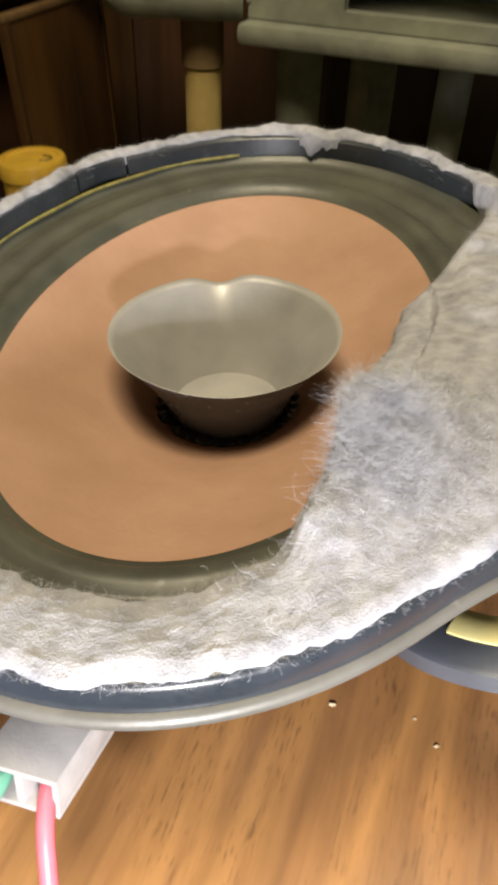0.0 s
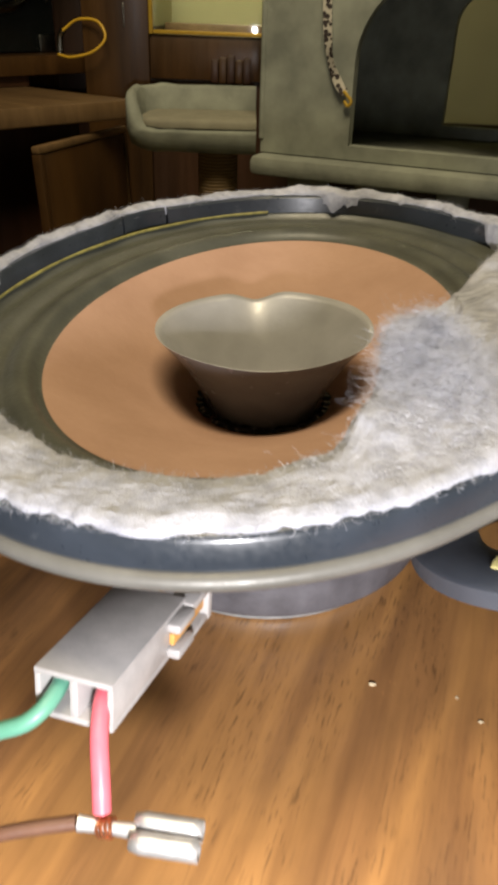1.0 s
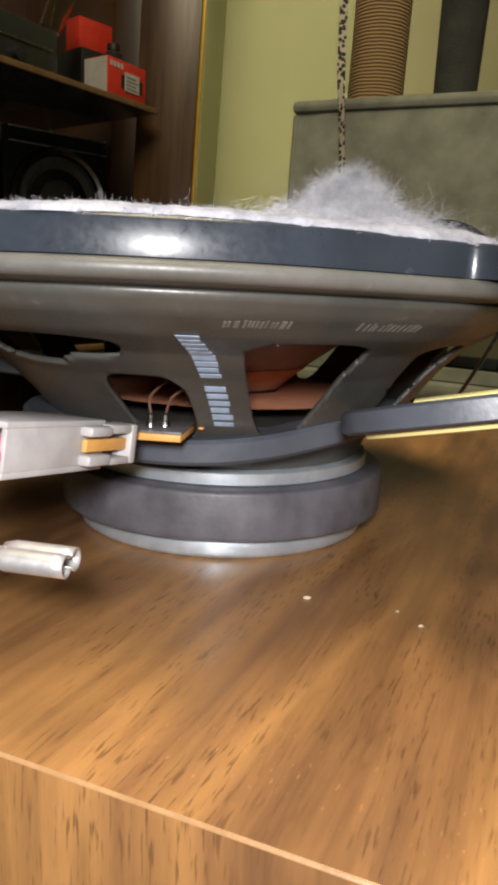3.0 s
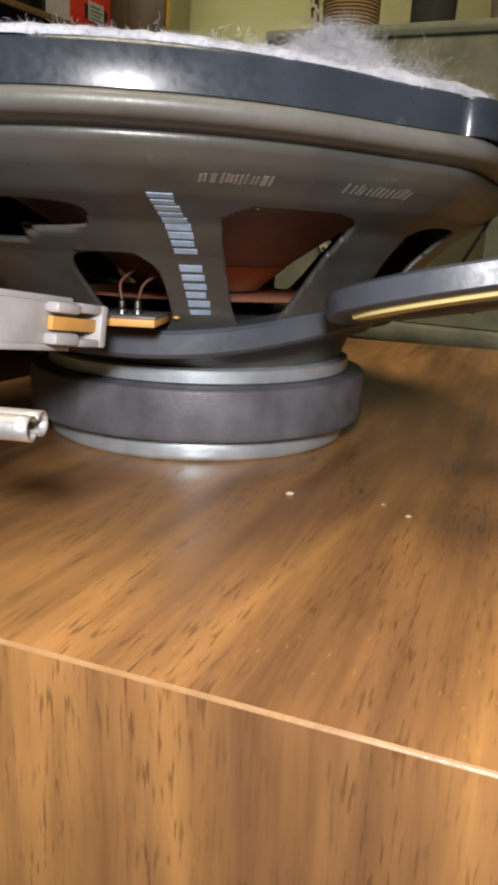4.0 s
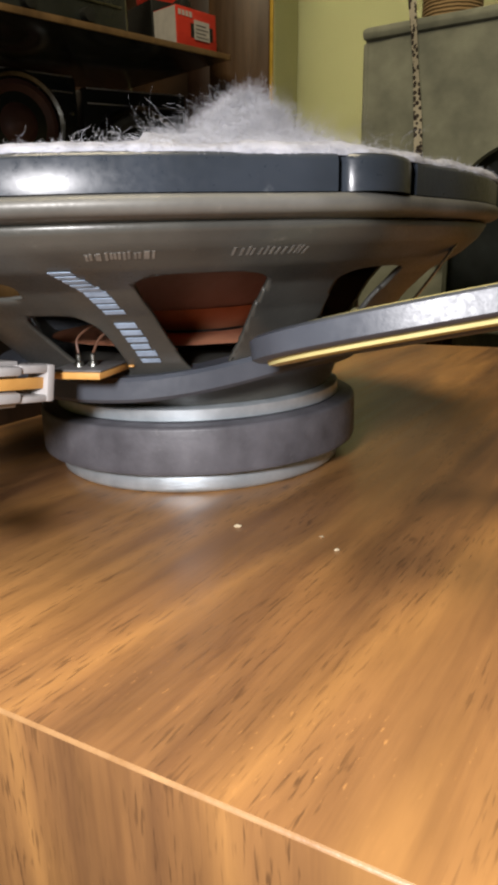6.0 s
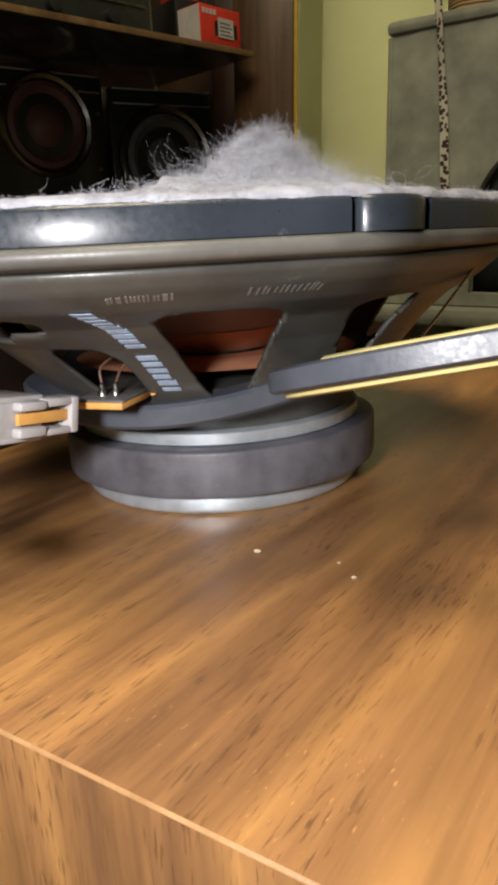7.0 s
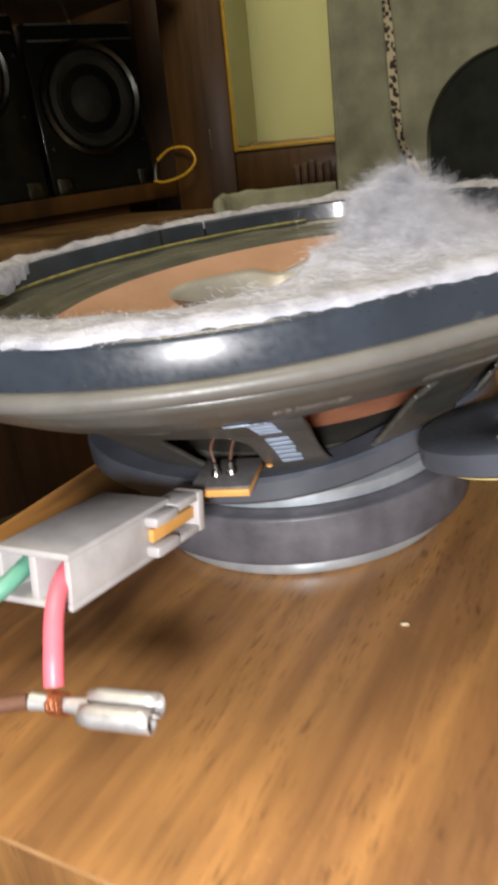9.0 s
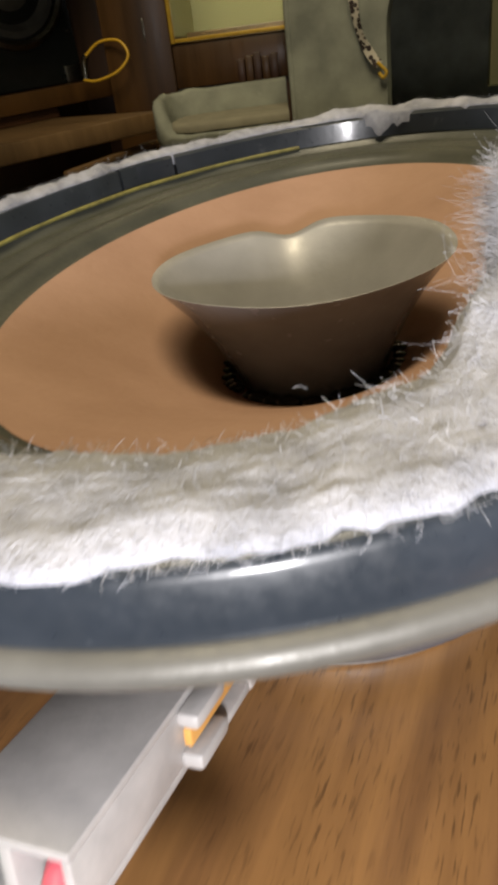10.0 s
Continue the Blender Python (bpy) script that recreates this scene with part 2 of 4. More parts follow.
def box(x0, x1, y0, y1, z0, z1, bevel=0.0, bm=None, m=None, seg=2):
    """A box between bounds, with rounded edges, added to bm or to a new bmesh."""
    own = bmesh.new()
    bmesh.ops.create_cube(own, size=1.0, matrix=Matrix.Translation(((x0 + x1) / 2, (y0 + y1) / 2, (z0 + z1) / 2)) @ Matrix.Diagonal((x1 - x0, y1 - y0, z1 - z0, 1)))
    if bevel:
        bmesh.ops.bevel(own, geom=own.edges[:], offset=bevel, segments=seg, affect="EDGES", profile=0.5)
    if m is not None:
        bmesh.ops.transform(own, matrix=m, verts=own.verts)
    return own if bm is None else join(bm, own)


def join(bm, other):
    me = bpy.data.meshes.new("tmp")
    other.to_mesh(me)
    other.free()
    bm.from_mesh(me)
    bpy.data.meshes.remove(me)
    return bm


def loft(loops, bm=None, close=True, cap0=False, cap1=False):
    """Skin between loops of equal length."""
    bm = bm or bmesh.new()
    rows = [[bm.verts.new(p) for p in loop] for loop in loops]
    n = len(rows[0])
    for a, b in zip(rows, rows[1:]):
        for i in range(n if close else n - 1):
            j = (i + 1) % n
            bm.faces.new((a[i], a[j], b[j], b[i]))
    if cap0:
        bm.faces.new(rows[0][::-1])
    if cap1:
        bm.faces.new(rows[-1])
    return bm


def lathe(profile, segs=64, bm=None, at=(0, 0, 0), axis=None):
    """A turned body: (radius, height) pairs, closed where the radius is nought."""
    m = Matrix.Translation(at) @ (axis or Matrix.Identity(4))
    loops = [[m @ Vector((max(r, 1e-5) * math.cos(a), max(r, 1e-5) * math.sin(a), z)) for a in (2 * math.pi * i / segs for i in range(segs))] for r, z in profile]
    return loft(loops, bm, True, profile[0][0] > 1e-4 and False, False)


def smooth_path(points, steps=8):
    pts = [Vector(p) for p in points]
    pts = [2 * pts[0] - pts[1], *pts, 2 * pts[-1] - pts[-2]]
    out = []
    for a, b, c, d in zip(pts, pts[1:], pts[2:], pts[3:]):
        for i in range(steps):
            t = i / steps
            out.append(0.5 * (2 * b + (c - a) * t + (2 * a - 5 * b + 4 * c - d) * t * t + (3 * b - a - 3 * c + d) * t ** 3))
    out.append(pts[-2])
    return out


def tube(points, radius, segs=12, bm=None, steps=8, flat=1.0, taper=None):
    """A round rod or wire along a smooth path."""
    path = smooth_path(points, steps) if steps else [Vector(p) for p in points]
    loops, side = [], None
    for i, p in enumerate(path):
        d = (path[min(i + 1, len(path) - 1)] - path[max(i - 1, 0)]).normalized()
        if side is None:
            side = d.orthogonal().normalized()
        side = (side - side.dot(d) * d).normalized()
        up = d.cross(side)
        r = radius * (taper(i / (len(path) - 1)) if taper else 1.0)
        loops.append([p + r * (math.cos(a) * side + flat * math.sin(a) * up) for a in (2 * math.pi * k / segs for k in range(segs))])
    return loft(loops, bm, True, True, True)

# ---- room ----
floor_z = -0.46


def slab(name, bounds, material, bevel=0.0, kind="structure", label="", category=""):
    return solo(name, box(*bounds, bevel), material, label, category, kind=kind)


slab("floor", (-3.0, 3.0, -2.0, 2.3, floor_z - 0.1, floor_z), FLOOR)
slab("wall_north", (-3.0, 3.0, 1.95, 2.1, floor_z, 2.1), WALL)
slab("wall_south", (-3.0, 3.0, -2.1, -2.0, floor_z, 2.1), WALL)
slab("wall_west", (-3.1, -3.0, -2.0, 1.95, floor_z, 2.1), WALL)
slab("wall_east", (3.0, 3.1, -2.0, 1.95, floor_z, 2.1), WALL)
slab("ceiling", (-3.0, 3.0, -2.0, 1.95, 2.1, 2.2), WALL)

# ---- wooden box under the driver ----
TURN_BOX = -20.3
wooden_box = thing("wooden_box", "walnut veneered wooden box with a worn pale front edge", "box", (0, 0, 0), TURN_BOX)
BX0, BX1, BY0, BY1 = -0.094, 0.30, -0.1306, 0.275
part("top_panel", box(BX0, BX1, BY0 + 0.0005, BY1, -0.018, 0.0, 0.0), TABLE_TOP, wooden_box)
part("front_panel", box(BX0, BX1, BY0, BY0 + 0.018, floor_z, -0.0005, 0.0), TABLE_TOP, wooden_box)
bm = loft([[(x, BY0 + y, z) for y, z in ((0.0005, -0.0005), (0.0, -0.0005), (0.0001, -0.0003), (0.0003, -0.0001), (0.0005, 0.0))] for x in (BX0, BX1)], None, True, True, True)
part("worn_edge", bm, EDGE, wooden_box, "pale worn veneer edge")
part("side_panel", box(BX0 + 0.0006, BX0 + 0.018, BY0 + 0.0185, BY1, floor_z, -0.0182, 0.0006), TABLE_TOP, wooden_box)
part("side_panel", box(BX1 - 0.018, BX1 - 0.0006, BY0 + 0.0185, BY1, floor_z, -0.0182, 0.0006), TABLE_TOP, wooden_box)
part("back_panel", box(BX0 + 0.0185, BX1 - 0.0185, BY1 - 0.018, BY1 - 0.001, floor_z, -0.0182, 0.0006), TABLE_TOP, wooden_box)

# ---- the driver ----
A, B, CX, CY = 0.125, 0.088, 0.0025, 0.0125
LONG, ACROSS = Vector((0.245, 0.969, 0)).normalized(), Vector((0.969, -0.245, 0)).normalized()
EARS = (55, 125, 235, 305)


def ear(th):
    return 1 + 0.045 * sum(math.exp(-(((th - e + 180) % 360 - 180) / 8.0) ** 2) for e in EARS)


def rim(th, k, z, ears=True):
    """A point of the rim's outline at the parameter th in degrees, scaled by k."""
    s = k * (ear(th) if ears else 1.0)
    return Vector((CX, CY, z)) + s * (A * math.cos(radians(th)) * LONG + B * math.sin(radians(th)) * ACROSS)


def bowl(th, k, z, r0=0.05):
    """From the round neck (k = 0) to the oval rim (k = 1)."""
    c, s = math.cos(radians(th)), math.sin(radians(th))
    e = 1 + (ear(th) - 1) * max(0.0, min(1.0, (k - 0.6) / 0.4))
    return Vector((CX * k, CY * k, z)) + e * ((r0 + (A - r0) * k) * c * LONG + (r0 + (B - r0) * k) * s * ACROSS)


PROFILE_K = [(0.0, 0.0327), (0.08, 0.0366), (0.20, 0.0427), (0.38, 0.0512), (0.55, 0.0573), (0.74, 0.0615), (0.86, 0.0655), (0.915, 0.0690)]


def bowl_z(k):
    return float(np.interp(k, [p[0] for p in PROFILE_K], [p[1] for p in PROFILE_K]))


driver = thing("loudspeaker_driver", "oval loudspeaker driver with brown paper cone, covered in lint", "loudspeaker")
part("back_plate", lathe([(0, 0), (0.0436, 0), (0.0444, 0.0006), (0.0446, 0.0014), (0.0446, 0.0056), (0.0441, 0.0062), (0, 0.0063)], 96), ZINC, driver, "zinc plated steel back plate")
part("magnet", lathe([(0, 0.0064), (0.0490, 0.0064), (0.0497, 0.0067), (0.0499, 0.0072), (0.0500, 0.0080), (0.0500, 0.0188), (0.0498, 0.0194), (0.0492, 0.0198), (0, 0.0198)], 96), FERRITE, driver, "dark grey ferrite ring magnet")
part("front_plate", lathe([(0, 0.0199), (0.0440, 0.0199), (0.0448, 0.0204), (0.0448, 0.0234), (0.0440, 0.0239), (0, 0.0239)], 96), ZINC, driver, "zinc plated steel front plate")
part("neck", lathe([(0, 0.0240), (0.0420, 0.0240), (0.0430, 0.0258), (0.0445, 0.0296), (0.0500, 0.0326), (0.0460, 0.0360), (0, 0.0360)], 96), BASKET, driver)

# openings between the spokes: centre, half width at the top and bottom, lower and upper k
OPENINGS = [
    (144.5, 12.5, 6.0, 0.03, 0.69), (113.5, 9.5, 4.5, 0.06, 0.66), (176.0, 9.0, 8.5, 0.02, 0.39), (192.0, 20.0, 14.0, 0.43, 0.69),
    (228.0, 10.0, 4.5, 0.12, 0.64), (255.0, 9.5, 4.5, 0.12, 0.64), (284.0, 9.5, 4.5, 0.12, 0.64), (312.0, 10.0, 4.5, 0.12, 0.64),
    (342.0, 10.0, 4.5, 0.12, 0.64), (12.0, 10.0, 4.5, 0.12, 0.64), (42.0, 10.0, 4.5, 0.12, 0.64), (78.0, 10.0, 4.5, 0.12, 0.64),
]


def opening_at(th, k):
    """The opening that holds this point, with its local coordinates and its norm."""
    for c, wt, wb_, k0, k1 in OPENINGS:
        q = (k - (k0 + k1) / 2) / ((k1 - k0) / 2)
        if abs(q) > 1.6:
            continue
        hw = wb_ + (wt - wb_) * max(-0.2, min(1.2, (q + 1) / 2))
        if c == 144.5:
            c += 3.0 * max(0.0, min(1.0, (1 - q) / 2))
        p = ((th - c + 180) % 360 - 180) / hw
        if abs(p) > 1.8:
            continue
        n = (abs(p) ** 3.2 + abs(q) ** 3.2) ** (1 / 3.2)
        if n < 1.75:
            return c, hw, (k0 + k1) / 2, (k1 - k0) / 2, p, q, n
    return None


def basket_mesh():
    bm = bmesh.new()
    nth, ks = 360, [0.0 + 0.915 * i / 46 for i in range(47)]
    grid = {}
    for j, k in enumerate(ks):
        for i in range(nth):
            th = 360.0 * i / nth
            o = opening_at(th, k)
            inside = o is not None and o[6] < 0.999
            kk, tt = k, th
            grid[i, j] = [tt, kk, inside]
    faces = []
    for j in range(len(ks) - 1):
        for i in range(nth):
            c = [(i, j), ((i + 1) % nth, j), ((i + 1) % nth, j + 1), (i, j + 1)]
            hole = sum(grid[q][2] for q in c)
            if hole < 4:
                faces.append(c)
    used = {}
    for f in faces:
        for q in f:
            if q not in used:
                tt, kk, inside = grid[q]
                if inside:
                    c, hw, kc, kh, p, qq, n = opening_at(tt, kk)
                    s = 1 / max(n, 0.05)
                    tt, kk = c + p * s * hw, kc + qq * s * kh
                used[q] = bm.verts.new(bowl(tt, kk, bowl_z(kk)))
    for f in faces:
        bm.faces.new([used[q] for q in f])
    return bm


basket = part("basket", basket_mesh(), BASKET, driver, "olive grey painted pressed steel basket", smooth=180)
sol = basket.modifiers.new("thickness", "SOLIDIFY")
sol.thickness, sol.offset = 0.0012, 0.0

TH = [2.0 * i for i in range(180)]
part("flange", loft([[rim(t, k, z) for t in TH] for k, z in (
    (0.905, 0.0686), (0.930, 0.0694), (0.958, 0.0692), (0.966, 0.0697), (0.992, 0.0700), (1.004, 0.0706), (1.009, 0.0716), (1.008, 0.0727), (1.000, 0.0735), (0.985, 0.0737), (0.935, 0.0737), (0.930, 0.0725), (0.905, 0.0690))]), FLANGE, driver, "bare rolled steel flange", 180)


def gasket_piece(t0, t1, k0=0.925, k1_0=0.996, z0=0.0738, z1=0.0805):
    n = max(26, int(abs(t1 - t0) / 1.5))
    ts = [t0 + (t1 - t0) * i / n for i in range(n + 1)]
    loops = []
    for t in ts:
        k1 = k1_0
        if abs(t1 - t0) < 13:
            s = (t - (t0 + t1) / 2) / (abs(t1 - t0) / 2)
            k1 = 0.972 + 0.046 * math.sqrt(max(0.0, 1 - s * s))
        loops.append([rim(t, k, z) for k, z in ((k1, z0), (k1 + 0.002, z1 - 0.0012), (k1 - 0.003, z1 - 0.0003), (k1 - 0.010, z1), (k0 + 0.008, z1), (k0, z1 - 0.0008), (k0 - 0.004, z0))])
    return loft(loops, None, True, True, True)


for t0, t1, lab in ((129.1, 228.4, ""), (117.4, 128.5, "short corner piece of shiny dark rubber gasket"), (61, 116.8, ""), (49, 60.4, ""), (-48.4, 48.4, ""), (-60.4, -49, ""), (-119.4, -61, ""), (-131.0, -120.0, "")):
    part("gasket", gasket_piece(t0, t1), GASKET, driver, lab or "glossy blue-black rubber gasket")

# cone, surround and cap
CA, CB, CCX, CCY = 0.088, 0.056, 0.000, 0.008


def cone_pt(th, s, z):
    c, n = math.cos(radians(th)), math.sin(radians(th))
    r0 = 0.0168
    return Vector((CCX * s - 0.0012 * (1 - s), CCY * s + 0.004 * (1 - s), z)) + (r0 + (CA - r0) * s) * c * LONG + (r0 + (CB - r0) * s) * n * ACROSS


def blend_loop(f, z):
    """Between the cone's edge (f = 0) and the rim at 0.93 (f = 1)."""
    return [cone_pt(t, 1.0, z).lerp(rim(t, 0.93, z, False), f) for t in TH]


part("surround", loft([blend_loop(f, z) for f, z in (
    (-0.02, 0.0695), (0.06, 0.0700), (0.10, 0.0712), (0.16, 0.0724), (0.24, 0.0729), (0.32, 0.0725), (0.38, 0.0714), (0.42, 0.0710), (0.48, 0.0716), (0.56, 0.0724), (0.66, 0.0727), (0.76, 0.0721), (0.84, 0.0710), (0.88, 0.0710), (0.94, 0.0722), (0.985, 0.0739))]), SURROUND, driver, "dark grey rubber surround with two rolls", 180)
part("cone", loft([[cone_pt(t, s, 0.0418 + 0.0280 * s ** 0.86) for t in TH] for s in (0.0, 0.03, 0.08, 0.15, 0.25, 0.4, 0.55, 0.7, 0.85, 0.95, 1.0)]), PAPER, driver, "dusty brown paper cone", 180)
part("cone_back", loft([[cone_pt(t, s, 0.0411 + 0.0280 * s ** 0.86) + 0.0006 * (cone_pt(t, s, 0) - cone_pt(t, 0, 0)).normalized() for t in TH] for s in (0.16, 0.25, 0.4, 0.55, 0.7, 0.85, 0.97)]), CONE_BACK, driver, "dull mauve back of the cone", 180)
part("cone_neck", loft([[cone_pt(t, s, 0.0409 + 0.0280 * s ** 0.86) + 0.0009 * (cone_pt(t, 1, 0) - cone_pt(t, 0, 0)).normalized() for t in TH] for s in (0.0, 0.05, 0.1, 0.16, 0.21)]), SPIDER, driver, "copper brown cone neck", 180)
part("spider", lathe([(0.0168, 0.0408)] + [(0.022 + 0.0025 * i, 0.0404 + 0.0003 * (i % 2)) for i in range(9)] + [(0.0445, 0.0405)], 72), SPIDER, driver, "copper brown corrugated cloth spider")
part("voice_coil", lathe([(0.0150, 0.036), (0.0155, 0.036), (0.0155, 0.0413), (0.0150, 0.0413)], 64), BLACK_MATT, driver)


WX, WY = -0.0012, 0.004


def whizzer_loop(r, z, lip):
    """A ring of the small cone; near its mouth the edge waves and dips at the seam."""
    out = []
    for i in range(120):
        a = 2 * math.pi * i / 120
        dip = math.exp(-(((math.degrees(a) - 94 + 180) % 360 - 180) / 11.0) ** 2)
        wave = 0.35 * math.sin(2 * a + 0.6) + 0.2 * math.sin(5 * a)
        out.append((WX + r * math.cos(a), WY + r * math.sin(a), z + lip * (0.0008 * wave - 0.0030 * dip)))
    return out


# outer skin in the shade-darkened colour, inner skin in the lighter grey
whizzer = part("whizzer_cone", loft([whizzer_loop(r, z, f) for r, z, f in ((0.0158, 0.0415, 0), (0.0176, 0.0470, 0), (0.0216, 0.0550, 0), (0.0259, 0.0620, 0.2), (0.0301, 0.0672, 0.7), (0.0315, 0.0690, 1.0))]), WHIZZER_OUT, driver, "outside of the small inner cone, coloured darker for its shade", 180)
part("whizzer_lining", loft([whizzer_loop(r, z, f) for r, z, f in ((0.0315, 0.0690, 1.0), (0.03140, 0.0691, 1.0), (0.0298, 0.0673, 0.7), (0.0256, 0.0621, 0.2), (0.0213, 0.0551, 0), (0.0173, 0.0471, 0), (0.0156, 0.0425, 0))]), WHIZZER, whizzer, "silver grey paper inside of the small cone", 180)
part("dust_cap", lathe([(0.0160, 0.0432), (0.0135, 0.0440), (0.0100, 0.0452), (0.0050, 0.0460), (0, 0.0463)], 64, at=(WX, WY, 0)), WHIZZER, driver, "small domed dust cap", 180)
bm = bmesh.new()
for i in range(34):
    a = 2 * math.pi * (i + random.uniform(-0.3, 0.3)) / 34
    r = random.uniform(0.0009, 0.0017) * (1.0 + 0.25 * math.cos(a + 1.7))
    own = bmesh.new()
    bmesh.ops.create_icosphere(own, subdivisions=2, radius=r)
    bmesh.ops.transform(own, matrix=Matrix.Translation((WX + 0.0194 * math.cos(a), WY + 0.0194 * math.sin(a), 0.0447 + 0.0004 * math.sin(2 * a + 1.6))) @ Matrix.Diagonal((1.4, 1.2, 0.7, 1)), verts=own.verts)
    join(bm, own)
glue = part("glue_bead", bm, GLUE, driver, "glossy black glue round the small cone", 180)
glue["kind"] = "stuff"


def dashes():
    """The unreadable stamped marking along one spoke, as plain bars."""
    bm = bmesh.new()
    for i in range(16):
        if i in (9,):
            continue
        f = i / 15
        k = 0.735 - 0.60 * f
        th = 162.8 - 2.0 * f
        p, q = bowl(th, k, bowl_z(k)), bowl(th, k - 0.03, bowl_z(k - 0.03))
        side = (bowl(th - 1.5, k, bowl_z(k)) - bowl(th + 1.5, k, bowl_z(k))).normalized()
        down = (q - p).normalized()
        out = side.cross(down)
        out = out if out.z < 0 else -out
        o = p + out * 0.00072
        w, h, d = random.uniform(0.0038, 0.0048), random.uniform(0.0015, 0.0021), 0.00012
        m = Matrix((side.to_4d(), down.to_4d(), out.to_4d(), Vector((0, 0, 0, 1)))).transposed()
        m.translation = o
        box(-0.0023, -0.0023 + w, -h / 2, h / 2, 0, d, 0.0, bm, m)
    return bm


part("stamped_marking", dashes(), INK, driver, "pale blue stamped marking on a spoke", 0)
part("paint_dot", lathe([(0, 0), (0.0008, 0), (0.0007, 0.0004), (0, 0.0005)], 16, at=bowl(166.5, 0.12, bowl_z(0.12) - 0.0014) ), PHENOL, driver, "orange paint dot")

def scuffs():
    """Bare slanting scratches rubbed into the bowl."""
    bm = bmesh.new()
    for t0, t1, n in ((150.0, 158.5, 15), (131.0, 141.0, 13)):
        for i in range(n):
            th, k = t0 + (t1 - t0) * (i + random.random() * 0.6) / n, 0.80 + random.uniform(-0.003, 0.003)
            p, q = bowl(th, k, bowl_z(k)), bowl(th - 0.5, k + 0.05, bowl_z(k + 0.05))
            down = (q - p).normalized()
            side = (bowl(th - 1, k, bowl_z(k)) - p).normalized()
            side = (side - side.dot(down) * down).normalized()
            out = side.cross(down)
            out = out if out.z < 0 else -out
            m = Matrix((side.to_4d(), down.to_4d(), out.to_4d(), Vector((0, 0, 0, 1)))).transposed()
            m.translation = p + out * 0.00064
            box(-0.00026, 0.00026, 0, random.uniform(0.0020, 0.0028), 0, 0.00008, 0.0, bm, m)
    return bm


scratches = part("scratching", scuffs(), SCUFF, driver, "bare slanting scratches in the paint", 0)
scratches["kind"] = "stuff"

glue_ts = [-118 + 2.0 * i for i in range(50)]
part("glue_line", tube([rim(t, 0.921 + 0.003 * math.sin(t * 0.3), 0.0742, False) for t in glue_ts], 0.0006, 6), OLIVE, driver, "olive yellow line of old glue inside the gasket", 180)

# ---- terminal board with its pins ----
TB = Matrix.Translation((-0.0085, -0.0640, 0.0370)) @ pose(0, 0, 0, 0, 0, -5)
board = part("terminal_board", box(-0.0085, 0.0045, -0.0058, 0.010, -0.0008, 0.0008, 0.0002, m=TB), PHENOL, driver, "orange phenolic terminal board")
part("board_face", box(-0.0086, 0.0046, -0.0053, 0.010, 0.00085, 0.0013, 0.0001, m=TB), BOARD_TOP, board)
for px, py in ((-0.0042, 0.001), (-0.0010, 0.002)):
    part("pin", lathe([(0, 0.001), (0.0013, 0.001), (0.0011, 0.0022), (0.0007, 0.0026), (0.0007, 0.0040), (0.0003, 0.0044), (0, 0.0044)], 16, at=TB @ Vector((px, py, 0))), CHROME, board, "dark soldered pin")
part("lead_wire", tube([TB @ Vector((-0.0042, 0.001, 0.004)), (-0.013, -0.061, 0.045), (-0.010, -0.054, 0.048), (-0.008, -0.047, 0.0485)], 0.00032, 8), BROWN, driver)
part("lead_wire", tube([TB @ Vector((-0.0010, 0.002, 0.004)), (-0.008, -0.058, 0.045), (-0.002, -0.052, 0.048), (0.001, -0.047, 0.0485)], 0.00032, 8), BROWN, driver)

# ---- connector housing ----
CF = Vector((-0.0377, -0.1047, 0.0470))
ax = Vector((0.0095, 0.0235, -0.0022)).normalized()
wx = Vector((0.0150, -0.0032, 0.0)).normalized()
wx = (wx - wx.dot(ax) * ax).normalized()
uz = wx.cross(ax)
CM = Matrix((wx.to_4d(), ax.to_4d(), uz.to_4d(), Vector((0, 0, 0, 1)))).transposed()
CM.translation = CF
connector = thing("wire_connector", "grey nylon two-way wire connector plugged on the terminals", "connector", CF)
W, L, HH = 0.0153, 0.0256, 0.0104


def cbox(x0, x1, y0, y1, z0, z1, bevel=0.0004, bm=None):
    return box(x0, x1, y0, y1, z0, z1, bevel, bm, Matrix.Translation(-CF) @ CM)


part("core", cbox(-W / 2 + 0.001, W / 2 - 0.001, 0.011, L, -HH + 0.001, -0.001, 0.0003), NYLON, connector)
for b in ((-W / 2, W / 2, 0, L, -0.0013, 0), (-W / 2, W / 2, 0, L, -HH, -HH + 0.0013), (-W / 2, -W / 2 + 0.0012, 0.0001, L - 0.0001, -HH + 0.0012, -0.0012), (W / 2 - 0.0012, W / 2, 0.0001, L - 0.0001, -HH + 0.0012, -0.0012)):
    part("housing_wall", cbox(*b, 0.0003), NYLON, connector)
part("divider", cbox(-0.0008, 0.0008, 0.0001, 0.0115, -HH + 0.0012, -0.0012, 0.0003), NYLON, connector)
bm = cbox(W / 2 - 0.0002, W / 2 + 0.0028, L - 0.0075, L - 0.001, -0.0032, -0.0010, 0.0007)
cbox(W / 2 - 0.0002, W / 2 + 0.0028, L - 0.0075, L - 0.001, -0.0092, -0.0068, 0.0007, bm)
cbox(W / 2 - 0.0036, W / 2 + 0.0022, L - 0.001, L + 0.0060, -0.0028, -0.0008, 0.0005, bm)
cbox(W / 2 - 0.0036, W / 2 + 0.0022, L - 0.001, L + 0.0060, -0.0094, -0.0078, 0.0005, bm)
cbox(W / 2 - 0.0036, W / 2 + 0.0024, L + 0.0055, L + 0.0075, -0.0094, -0.0008, 0.0005, bm)
part("latch", bm, NYLON, connector, "grey side latch")
